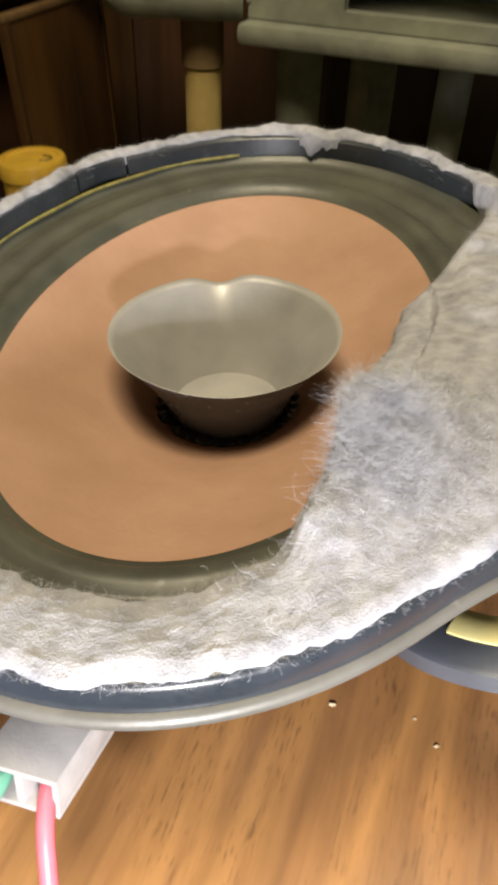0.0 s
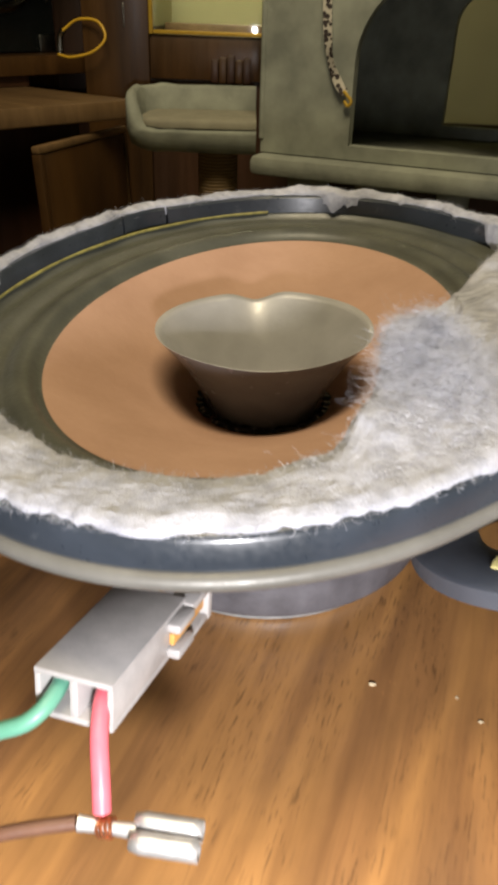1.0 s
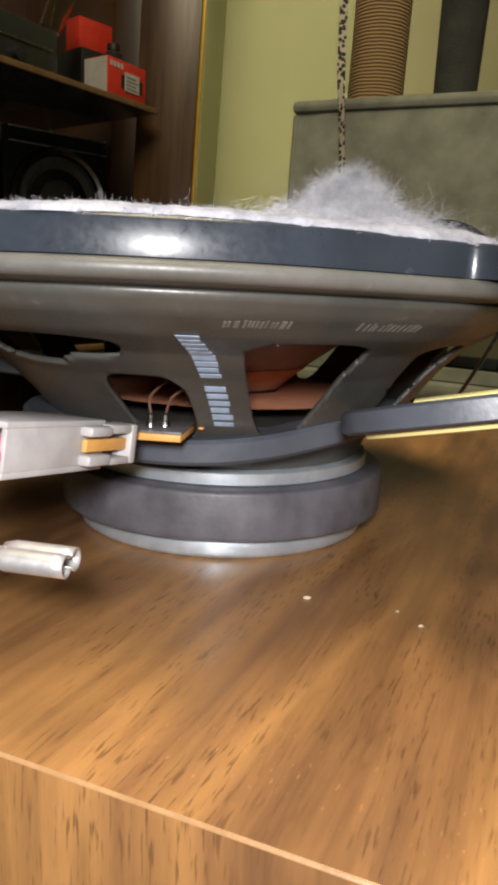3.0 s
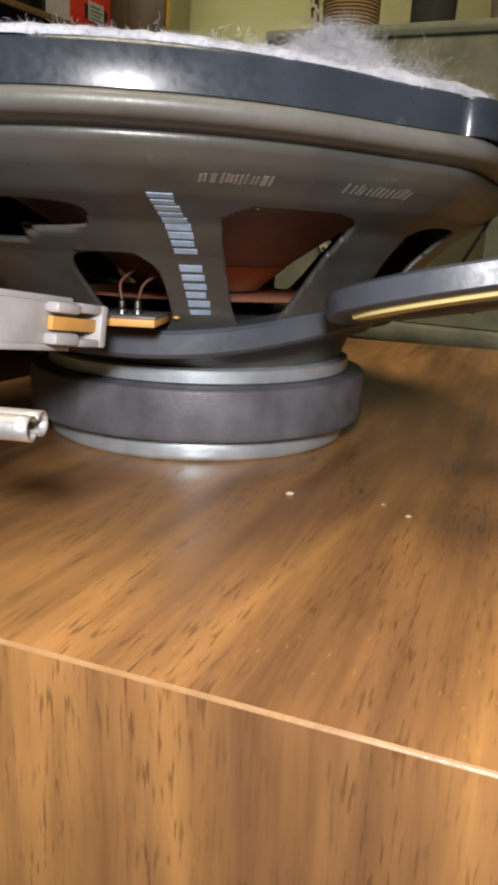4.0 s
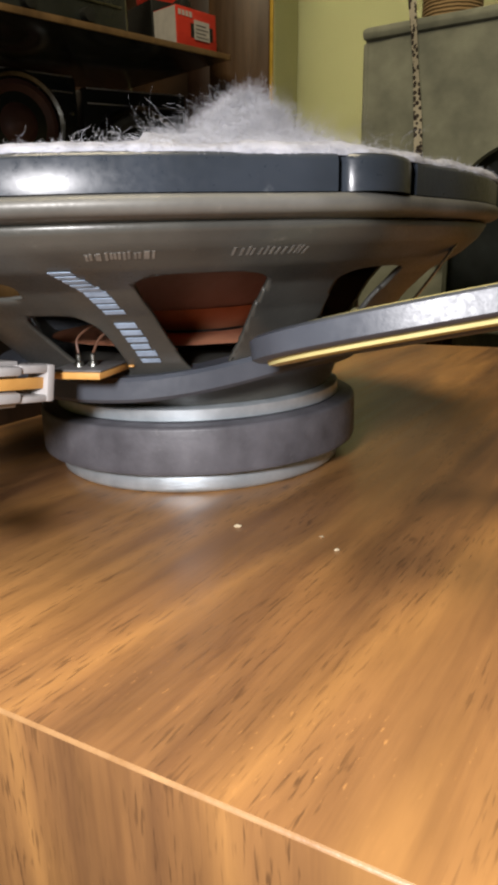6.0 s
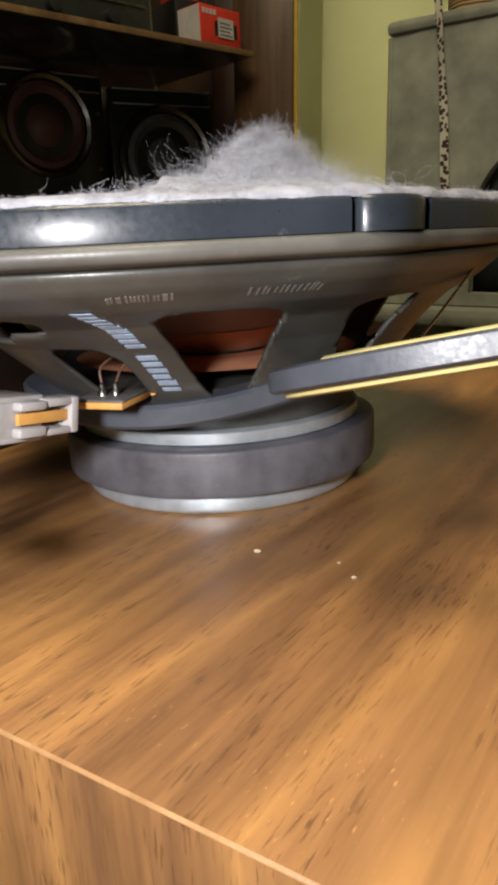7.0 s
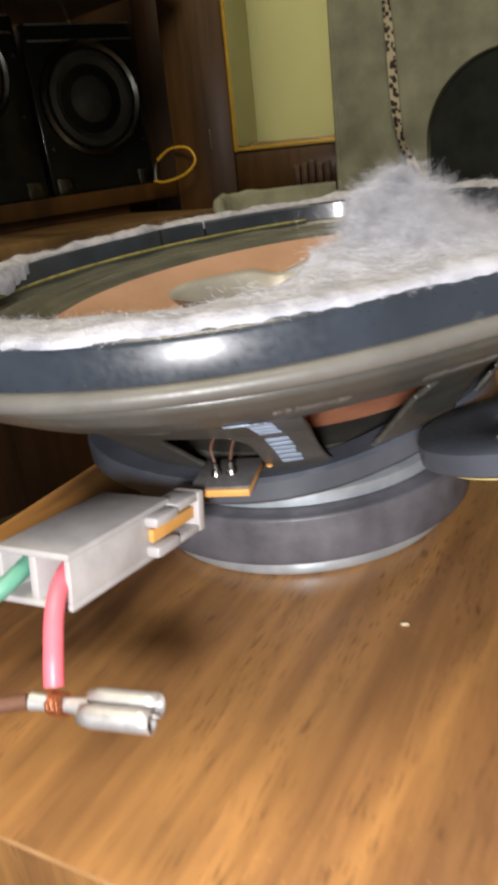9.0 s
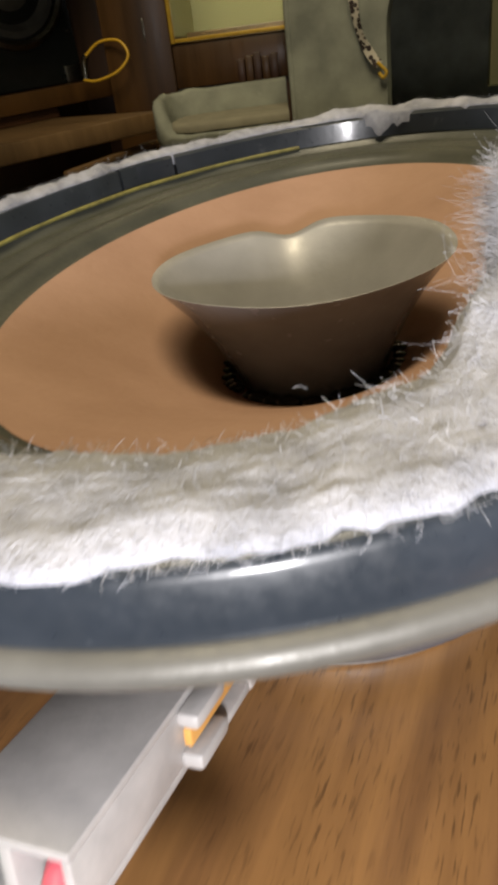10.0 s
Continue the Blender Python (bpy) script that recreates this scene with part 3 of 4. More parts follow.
bm = cbox(W / 2 + 0.0001, W / 2 + 0.0012, L - 0.0068, L + 0.0058, -0.0064, -0.0038, 0.0002)
part("terminal_blade", bm, PHENOL, connector, "orange terminal strip in the latch")
for sx in (-1, 1):
    part("contact", cbox(sx * 0.0036 - 0.0016, sx * 0.0036 + 0.0016, 0.0045, 0.0108, -0.0085, -0.0030, 0.0006), TIN, connector, "crimped metal contact")

pink = tube([(-0.0318, -0.0965, 0.0420), (-0.0328, -0.1045, 0.0418), (-0.0326, -0.1110, 0.0395), (-0.0318, -0.1165, 0.0350), (-0.0315, -0.1195, 0.0310)], 0.00165, 14)
solo("pink_wire", pink, PINK, "pink insulated wire hanging from the connector", "wire")
solo("green_wire", tube([(-0.0402, -0.0950, 0.0425), (-0.0415, -0.1040, 0.0420), (-0.0455, -0.1085, 0.0400), (-0.0530, -0.1085, 0.0365), (-0.0640, -0.1060, 0.0270), (-0.0800, -0.0980, 0.0120), (-0.1000, -0.0880, 0.0020)], 0.00160, 14), GREEN, "green insulated wire running down to the box top", "wire")
solo("brown_wire", tube([(-0.0360, -0.1200, 0.0288), (-0.0430, -0.1206, 0.0282), (-0.0520, -0.1212, 0.0265), (-0.0640, -0.1190, 0.0200), (-0.0780, -0.1120, 0.0100), (-0.0960, -0.1000, 0.0018)], 0.00130, 12), BROWN, "brown insulated wire lying over the box edge", "wire")
tn = thing("spade_terminal", "tinned spade terminal twisted to the pink wire", "terminal", (-0.0300, -0.1205, 0.0290))
F0, F1 = Vector((-0.0262, -0.1215, 0.0288)), Vector((-0.0146, -0.1232, 0.0287))
FD = (F1 - F0).normalized()
FS = FD.cross(Vector((0, 0, 1))).normalized()
inv = Matrix.Translation(-Vector((-0.0300, -0.1205, 0.0290)))


def rolled(side):
    """One rolled side of the receptacle."""
    bm = bmesh.new()
    loops = []
    for i in range(7):
        p = F0.lerp(F1, i / 6) + FS * side * 0.0017
        r = 0.00185 - (0.0004 if i == 0 else 0)
        loops.append([p + r * (math.cos(a) * FS * side + math.sin(a) * Vector((0, 0, 1))) for a in (math.radians(-150 + 300 * k / 15) for k in range(16))])
    loft(loops, bm, False)
    bmesh.ops.transform(bm, matrix=inv, verts=bm.verts)
    return bm


for side in (-1, 1):
    ob = part("rolled_side", rolled(side), TIN, tn)
    ob.modifiers.new("thickness", "SOLIDIFY").thickness = 0.0004
bm = tube([F0 + FD * 0.0006, F0 - FD * 0.003, F0 - FD * 0.0055, F0 - FD * 0.0095], 0.0013, 14, taper=lambda f: 1.1 - 0.25 * math.sin(f * math.pi), flat=0.75)
bmesh.ops.transform(bm, matrix=inv, verts=bm.verts)
part("crimp_barrel", bm, TIN, tn)
bm = bmesh.new()
for i in range(4):
    c = F0 - FD * (0.0036 + 0.0007 * i)
    tube([c + 0.0016 * (math.cos(a) * FS + math.sin(a) * Vector((0, 0, 1))) + FD * 0.0002 * math.sin(3 * a + i) for a in (2 * math.pi * k / 10 for k in range(11))], 0.00033, 6, bm, 2)
bmesh.ops.transform(bm, matrix=inv, verts=bm.verts)
part("copper_twist", bm, COPPER, tn, "bare copper strands wound round the barrel")
solo("wire_splice", tube([(-0.0595, -0.1090, 0.0330), (-0.0545, -0.1100, 0.0345), (-0.0520, -0.1105, 0.0350)], 0.0017, 12), TIN, "small tinned splice beside the green wire", "splice")

for ob in [o for o in scene.objects if o.parent is None and o.name.split(".")[0] in ("wire_connector", "pink_wire", "green_wire", "brown_wire", "spade_terminal", "wire_splice")]:
    ob.location += Vector((0.0014, -0.0006, -0.0010))

# ---- scissors wedged under the basket ----
scissors = thing("scissors", "scissors with dark grey handles and yellow grips", "scissors", (0.03, -0.06, 0.038))
sinv = Matrix.Translation((-0.03, 0.06, -0.038))


def ring_bar(cx, cy, cz, a, b, rz, tilt, lean, section, n=72, t0=0, t1=360):
    """A finger loop: an oval swept by a section of (outward, up) pairs."""
    m = Matrix.Translation((cx, cy, cz)) @ pose(0, 0, 0, lean, tilt, rz)
    loops = []
    closed = abs(t1 - t0) >= 360
    for i in range(n + (0 if closed else 1)):
        t = radians(t0 + (t1 - t0) * i / n)
        c, s = math.cos(t), math.sin(t)
        base = Vector((a * math.copysign(abs(c) ** 0.72, c), b * math.copysign(abs(s) ** 0.72, s), 0))
        nrm = Vector((math.copysign(abs(c) ** 1.28, c) / a, math.copysign(abs(s) ** 1.28, s) / b, 0)).normalized()
        loops.append([sinv @ (m @ (base + nrm * o + Vector((0, 0, u)))) for o, u in section])
    if closed:
        loops.append(loops[0])
    bm = loft(loops, None, True, not closed, not closed)
    bmesh.ops.remove_doubles(bm, verts=bm.verts, dist=1e-6)
    return bm


SEC = [(-0.0105, -0.0018), (-0.0095, -0.0026), (0.0040, -0.0027), (0.0052, -0.0020), (0.0052, 0.0020), (0.0040, 0.0027), (-0.0085, 0.0028), (-0.0105, 0.0020)]
TOP_PAD = [(-0.0098, 0.0018), (-0.0020, 0.0022), (-0.0023, 0.0031), (-0.0033, 0.0036), (-0.0088, 0.0036), (-0.0098, 0.0031)]
LOW_PAD = [(-0.0060, -0.0024), (-0.0060, -0.0038), (0.0002, -0.0041), (0.0020, -0.0037), (0.0024, -0.0024)]
LOOP = (0.083, -0.067, 0.0500, 0.0475, 0.0255, -6, -10, -9)
handle = part("handle", ring_bar(*LOOP, SEC), GRIP, scissors)
part("finger_grip", ring_bar(*LOOP, TOP_PAD, 40, 222, 330), YELLOW, handle, "pale yellow grip pad")
part("finger_grip", ring_bar(*LOOP, LOW_PAD, 40, 200, 310), YELLOW, handle, "yellow grip pad")
loops = []
for t in range(0, 364, 4):
    d = math.cos(radians(t + 60))
    z = 0.0303 + 0.0085 * max(0.0, math.cos(radians(t + 28))) ** 3 + 0.002 * max(0.0, math.cos(radians(t - 200))) ** 2
    r = 0.0545 + 0.004 * max(0.0, math.cos(radians(t - 205))) ** 2
    n, base = Vector((math.cos(radians(t)), math.sin(radians(t)), 0)), Vector((r * math.cos(radians(t)), r * math.sin(radians(t)), z))
    loops.append([sinv @ (base + n * o + Vector((0, 0, u))) for o, u in ((-0.006, -0.0030), (0.0018, -0.0032), (0.0028, -0.0022), (0.0028, 0.0022), (0.0018, 0.0031), (-0.006, 0.0033))])
part("shank", loft(loops, None, True, False, False), GRIP, scissors, "grey curved shank round the neck")
BACK = (-0.062, 0.030, 0.0415, 0.026, 0.016, 25, 6, 0)
handle = part("handle", ring_bar(*BACK, SEC), GRIP, scissors)
part("finger_grip", ring_bar(*BACK, TOP_PAD, 40, 90, 320), YELLOW, handle, "pale yellow grip pad")
part("blade", tube([sinv @ Vector(p) for p in ((0.062, -0.040, 0.0455), (0.070, -0.030, 0.0545), (0.082, -0.014, 0.0690))], 0.0011, 8, None, 4, 0.35), STEEL, scissors, "thin bright steel blade edge")

# ---- crumbs on the box top ----
for x, y, s in ((0.0257, -0.0670, 0.00065), (0.0500, -0.0782, 0.0005), (0.046, -0.071, 0.00035)):
    bm = bmesh.new()
    bmesh.ops.create_icosphere(bm, subdivisions=1, radius=s)
    for v in bm.verts:
        v.co *= 0.7 + 0.6 * random.random()
    bmesh.ops.scale(bm, vec=(1.5, 0.9, 0.7), verts=bm.verts)
    solo("crumb", bm, CRUMB, "tiny pale crumb on the veneer", "crumb", "crumbs on the box", where=Matrix.Translation((x, y, s * 0.5)))

# ---- lint on the rim and the heap of it ----
HEAP = Vector((0.0295, -0.0605, 0))
SHOULDER = Vector((0.013, -0.082, 0))


def reach(th):
    """How far in from the rim the mat of lint goes, by the parameter th: it covers the near side and leaves the far gasket bare."""
    keys = [(0, 0.908), (4, 0.912), (9, 0.94), (36, 0.945), (47, 0.93), (53, 0.89), (59, 0.79), (68, 0.64), (78, 0.51), (95, 0.48), (113, 0.44), (130, 0.50), (146, 0.71), (154, 0.82), (162, 0.86), (172, 0.875), (188, 0.87), (205, 0.855), (222, 0.87), (240, 0.93), (252, 0.90), (268, 0.95), (300, 0.945), (330, 0.95), (348, 0.945), (354, 0.935), (360, 0.908)]
    f = float(np.interp(th % 360, [k for k, _ in keys], [v for _, v in keys]))
    return f + 0.018 * noise.noise(Vector((math.cos(radians(th)) * 9, math.sin(radians(th)) * 9, 3.0))) + 0.008 * noise.noise(Vector((math.cos(radians(th)) * 31, math.sin(radians(th)) * 31, 5.0)))


def outer(th):
    """Where the mat ends on top of the gasket: a ragged line short of its edge."""
    c, n = math.cos(radians(th)), math.sin(radians(th))
    return 0.992 + 0.014 * noise.noise(Vector((c * 7, n * 7, 1.0))) + 0.007 * noise.noise(Vector((c * 40, n * 40, 2.0)))


def ground_z(k):
    """The height of what the lint lies on."""
    return float(np.interp(k, [0.0, 0.30, 0.62, 0.70, 0.80, 0.90, 0.918, 0.95, 1.0], [0.060, 0.062, 0.0695, 0.0732, 0.0742, 0.0745, 0.0805, 0.0805, 0.0805]))


def lint_top(th, k, inner):
    p = rim(th, k, 0.0)
    edge = min(1.0, (k - inner) / 0.04) * min(1.0, (outer(th) - k) / 0.022)
    edge = max(0.0, edge) ** 0.5
    n1 = noise.noise(Vector((p.x * 90, p.y * 90, 1.0)))
    n2 = noise.noise(Vector((p.x * 330, p.y * 330, 7.0)))
    n3 = noise.noise(Vector((p.x * 900, p.y * 900, 4.0)))
    thick = 0.0014 + 0.0006 * n1 + 0.00022 * n2 + 0.00018 * n3
    near = max(0.0, min(1.0, (0.03 - p.y) / 0.08))
    thick += 0.0013 * (1 - near) * (1 + n1)
    base = max(ground_z(k), 0.0807 * near + ground_z(k) * (1 - near)) if k > 0.6 else ground_z(k)
    d = Vector((p.x - HEAP.x, (p.y - HEAP.y) * 0.85, 0))
    dist = d.length
    hump = 0.0060 * math.exp(-(dist / 0.0062) ** 1.1) * (1 + 0.10 * n2 + 0.4 * n1) + 0.0050 * math.exp(-(dist / 0.0155) ** 2) * (1 + 0.12 * n2 + 0.3 * n1)
    s2 = Vector((p.x - SHOULDER.x, p.y - SHOULDER.y, 0)).length
    hump += 0.0026 * math.exp(-(s2 / 0.0075) ** 2) * (1 + 0.5 * n1 + 0.25 * n2)
    fill = max(0.0, 0.078 - base) * math.exp(-(dist / 0.030) ** 4)
    return base + (max(0.0003, thick) + hump + fill) * edge


def lint_mesh():
    n, rows = 540, 64
    loops = []
    for j in range(rows + 1):
        loop = []
        for i in range(n):
            th = 360.0 * i / n
            inner = reach(th)
            k = inner + (outer(th) - inner) * j / rows
            p = rim(th, k, 0)
            loop.append((p.x, p.y, lint_top(th, k, inner)))
        loops.append(loop)
    low_in = [(x, y, z - 0.003) for x, y, z in loops[0]]
    low_out = [(x, y, 0.0801) for x, y, z in loops[-1]]
    return loft([low_in, *loops, low_out])


lint = thing("lint", "pale grey lint spread over the rim with a loose heap", "lint", kind="stuff")
part("lint_mat", lint_mesh(), LINT, lint, smooth=180)


def fibres(count, pick, length, radius, lift):
    """Loose hairs, each a thin bent three-sided rod."""
    verts, faces = [], []
    for _ in range(count):
        p, up = pick()
        d = Vector((random.gauss(0, 1), random.gauss(0, 1), random.gauss(0, 1) * 0.35 + up * 0.4)).normalized()
        ln = length * random.uniform(0.4, 1.5)
        bend = Vector((random.gauss(0, 1), random.gauss(0, 1), random.gauss(0, 0.6))) * 0.9
        r = radius * random.uniform(0.7, 1.3)
        base = len(verts)
        pos, dr = Vector(p), d
        for s in range(5):
            side = dr.orthogonal().normalized()
            oth = dr.cross(side)
            rr = r * (1 - 0.12 * s)
            for a in (0, 2.094, 4.189):
                verts.append(pos + rr * (math.cos(a) * side + math.sin(a) * oth))
            pos = pos + dr * ln / 4
            pos.z = max(pos.z, p[2] - lift)
            dr = (dr + bend * 0.6 * random.uniform(0.3, 1.5)).normalized()
        for s in range(4):
            o = base + 3 * s
            for a in range(3):
                b = (a + 1) % 3
                faces.append((o + a, o + b, o + 3 + b, o + 3 + a))
    me = bpy.data.meshes.new("fibres")
    me.from_pydata([tuple(v) for v in verts], [], faces)
    me.materials.append(FIBRE)
    return me


def on_mat():
    while True:
        th = random.uniform(0, 360)
        inner = reach(th)
        k = inner + (1.0 - inner) * random.random()
        if random.random() < k * (0.35 + 0.65 * (1 - inner) / 0.5) + 0.1:
            p = rim(th, k, 0)
            return (p.x, p.y, lint_top(th, k, inner) - 0.0003), 0.15


def on_edge():
    th = random.uniform(0, 360)
    inner = reach(th)
    k = random.choice((inner + random.uniform(-0.01, 0.03), outer(th) + random.uniform(-0.015, 0.004)))
    p = rim(th, k, 0)
    return (p.x, p.y, max(lint_top(th, min(max(k, inner), outer(th)), inner), ground_z(k) + 0.0004)), 0.35


def on_heap():
    while True:
        x, y = HEAP.x + random.gauss(0, 0.0105), HEAP.y + random.gauss(0, 0.0115)
        q = Vector((x - CX, y - CY, 0))
        u, v = q.dot(LONG) / A, q.dot(ACROSS) / B
        k = math.hypot(u, v)
        if reach(math.degrees(math.atan2(v, u))) + 0.02 < k < 0.985:
            break
    th = math.degrees(math.atan2(v, u))
    z = lint_top(th, math.hypot(u, v), reach(th))
    return (x, y, z + random.uniform(-0.0008, 0.0008)), 0.3


def on_wisps():
    """Thin loose hairs that stand out from the heap."""
    (x, y, z), _ = on_heap()
    return (x, y, z + random.uniform(0.0, 0.0012)), 1.2


def on_cloud():
    """Loose hairs that fill a ragged cone over the heap, thinning out upwards."""
    h = 0.0068 * random.random() ** 1.4
    w = 0.0080 * (1.0 - h / 0.0095)
    x, y = HEAP.x + random.gauss(0, w) - 0.10 * h, HEAP.y + random.gauss(0, w)
    q = Vector((x - CX, y - CY, 0))
    u, v = q.dot(LONG) / A, q.dot(ACROSS) / B
    th, k = math.degrees(math.atan2(v, u)), math.hypot(u, v)
    if not reach(th) + 0.02 < k < 0.98:
        return on_heap()
    top = lint_top(th, k, reach(th))
    clump = 0.5 + noise.noise(Vector((x * 160, y * 160, h * 160)))
    return (x, y, top + h * max(0.15, min(1.0, clump + 0.35)) * math.exp(-((x - HEAP.x) ** 2 + (y - HEAP.y) ** 2) / 0.00022)), 0.6


def on_tufts():
    th = random.choice((148.0, 151.0, 154.0, 157.0, 240.0, 246.0, 300.0, 318.0, 224.0, 35.0)) + random.gauss(0, 3.0)
    k = random.uniform(0.84, 0.97)
    p = rim(th, k, 0)
    return (p.x, p.y, 0.0815 + random.random() * 0.0025), 0.9


for count, pick, ln, rad in ((36000, on_mat, 0.0014, 0.000025), (6000, on_edge, 0.0011, 0.000022), (26000, on_heap, 0.0024, 0.000024), (22000, on_cloud, 0.0042, 0.000017), (3600, on_wisps, 0.0060, 0.000016), (380, on_tufts, 0.0022, 0.000035)):
    ob = new("lint_fibre", fibres(count, pick, ln, rad, 0.001))
    ob.parent = lint
    ob["kind"] = "stuff"

# ---- cat tree ----
cat_tree = thing("cat_tree", "grey plush cat tree with an arched house, bed and posts", "cat tree", (0.017, 1.044, floor_z))
cat_tree.matrix_world = pose(-0.003, 1.044, floor_z, 0, 1.5, -24)
cinv = Matrix.Translation((0, 0, -floor_z))
BED = cinv @ pose(0, 0, 0, 0, 0, 24) @ Matrix.Translation((-0.017, -1.044, 0))


def cpart(name, bm, material, parent=None, label="", smooth=40, m=None):
    bmesh.ops.transform(bm, matrix=m or cinv, verts=bm.verts)
    return part(name, bm, material, parent or cat_tree, label, smooth)


def arch_panel(x0, x1, z0, z1, y0, y1, ax0, ax1, az0, spring, n=24):
    """An upright panel with an arched opening through it."""
    cx, r = (ax0 + ax1) / 2, (ax1 - ax0) / 2
    hole = [(ax0, az0), (ax0, spring)] + [(cx - r * math.cos(math.pi * i / n), spring + r * math.sin(math.pi * i / n)) for i in range(1, n)] + [(ax1, spring), (ax1, az0)]
    outer = []
    for x, z in hole:
        if z <= az0 + 1e-6:
            outer.append((x0 if x < cx else x1, z0))
        elif z <= spring + 1e-6:
            outer.append((x0 if x < cx else x1, spring))
        else:
            d = Vector((x - cx, z - spring)).normalized()
            s = min((x1 - cx) / max(d.x, 1e-6) if d.x > 0 else (x0 - cx) / min(d.x, -1e-6), (z1 - spring) / max(d.y, 1e-6))
            outer.append((cx + d.x * s, spring + d.y * s))
    loops = []
    for y, pts in ((y0, outer), (y0, hole), (y1, hole), (y1, outer)):
        loops.append([(x, y, z) for x, z in pts])
    loops.append(loops[0])
    bm = bmesh.new()
    rows = [[bm.verts.new(p) for p in lp] for lp in loops]
    m = len(rows[0])
    for a, b in zip(rows, rows[1:]):
        for i in range(m - 1):
            bm.faces.new((a[i], a[i + 1], b[i + 1], b[i]))
    bmesh.ops.remove_doubles(bm, verts=bm.verts, dist=1e-6)
    # corners of the panel and the sill under the opening
    box(x0, x1, y0, y1, z0 - 0.02, z0, 0.0, bm)
    box(x0, x0 + 0.08, y0 + 0.001, y1 - 0.001, z1 - 0.08, z1 - 0.0005, 0.0, bm)
    box(x1 - 0.08, x1, y0 + 0.001, y1 - 0.001, z1 - 0.08, z1 - 0.0005, 0.0, bm)
    return bm


HX0, HX1, HY0, HY1, HZ0, HZ1 = 0.0, 0.50, 0.006, 0.35, -0.045, 0.372
cpart("front_wall", arch_panel(HX0, HX1, HZ0 + 0.03, HZ1, HY0, HY0 + 0.02, 0.145, 0.373, HZ0 + 0.03, 0.097), PLUSH)
cpart("back_wall", arch_panel(HX0, HX1, HZ0 + 0.03, HZ1, HY1 - 0.02, HY1, 0.224, 0.334, HZ0 + 0.03, 0.143), PLUSH)
cpart("side_wall", box(HX0, HX0 + 0.02, HY0 + 0.0205, HY1 - 0.0205, HZ0 + 0.03, HZ1, 0.003), PLUSH)
cpart("side_wall", box(HX1 - 0.02, HX1, HY0 + 0.0205, HY1 - 0.0205, HZ0 + 0.03, HZ1, 0.003), PLUSH)
cpart("corner_seam", tube([(HX0 + 0.001, HY0 + 0.001, z) for z in (HZ0 + 0.03, 0.08, 0.22, HZ1 - 0.004)], 0.0045, 10), PLUSH, None, "rolled plush seam down the corner")
cpart("house_roof", box(HX0 - 0.006, HX1 + 0.006, HY0 - 0.006, HY1 + 0.006, HZ1 + 0.0005, HZ1 + 0.02, 0.008), PLUSH)
cpart("house_floor", box(HX0 - 0.008, HX1 + 0.01, HY0 - 0.03, HY1 + 0.006, HZ0 - 0.022, HZ0 + 0.008, 0.01), PLUSH, None, "grey plush house floor with a rounded front")
cpart("post", lathe([(0, HZ1 + 0.02), (0.047, HZ1 + 0.02), (0.047, 1.0), (0, 1.0)], 32, at=(0.095, 0.12, 0)), SISAL, None, "brown sisal rope scratching post")
cpart("post", lathe([(0, HZ1 + 0.02), (0.034, HZ1 + 0.02), (0.038, 0.6), (0.038, 1.0), (0, 1.0)], 32, at=(0.230, 0.12, 0)), PLUSH_DARK, None, "charcoal plush post")
cpart("post", lathe([(0, HZ1 + 0.02), (0.040, HZ1 + 0.02), (0.055, 0.55), (0.085, 0.8), (0.09, 1.0), (0, 1.0)], 32, at=(0.362, 0.12, 0)), PLUSH_LIGHT, None, "beige plush post")
for x, y, r, mt in ((0.149, 0.11, 0.016, PLUSH_LIGHT), (0.055, 0.09, 0.036, PLUSH), (0.30, 0.10, 0.026, PLUSH), (0.47, 0.10, 0.038, PLUSH), (0.13, 0.28, 0.038, PLUSH), (0.40, 0.28, 0.038, PLUSH)):
    cpart("leg", lathe([(0, floor_z + 0.03), (r, floor_z + 0.03), (r, HZ0 - 0.021), (0, HZ0 - 0.021)], 28, at=(x, y, 0)), mt, None, "short plush leg under the house")
cpart("base", box(-0.17, 0.54, -0.06, 0.38, floor_z, floor_z + 0.03, 0.008), PLUSH)


def bed_mesh():
    """A rounded tub that runs up to the side of the house: outer wall, soft rim and inner wall."""
    def lp(sx, sy, z, low=0.0):
        out = []
        for i in range(96):
            a = 2 * math.pi * i / 96
            c, s = math.cos(a), math.sin(a)
            out.append((sx * math.copysign(abs(c) ** 0.35, c), 1.135 + sy * math.copysign(abs(s) ** 0.5, s), z - low * max(0.0, min(1.0, (-0.25 - s) / 0.5)) + 0.004 * noise.noise(Vector((c * 3, s * 3, z * 20)))))
        return out
    bm = loft([lp(0.15, 0.05, -0.042), lp(0.180, 0.07, -0.042), lp(0.196, 0.082, -0.034), lp(0.202, 0.086, -0.012), lp(0.202, 0.086, 0.034, 0.044), lp(0.199, 0.084, 0.043, 0.050), lp(0.192, 0.079, 0.046, 0.052), lp(0.184, 0.073, 0.040, 0.046), lp(0.180, 0.070, -0.006, 0.0)], None, True, True, False)
    bmesh.ops.bisect_plane(bm, geom=bm.verts[:] + bm.edges[:] + bm.faces[:], plane_co=(0.012, 0, 0), plane_no=(1, 0, 0), clear_outer=True)
    return bm


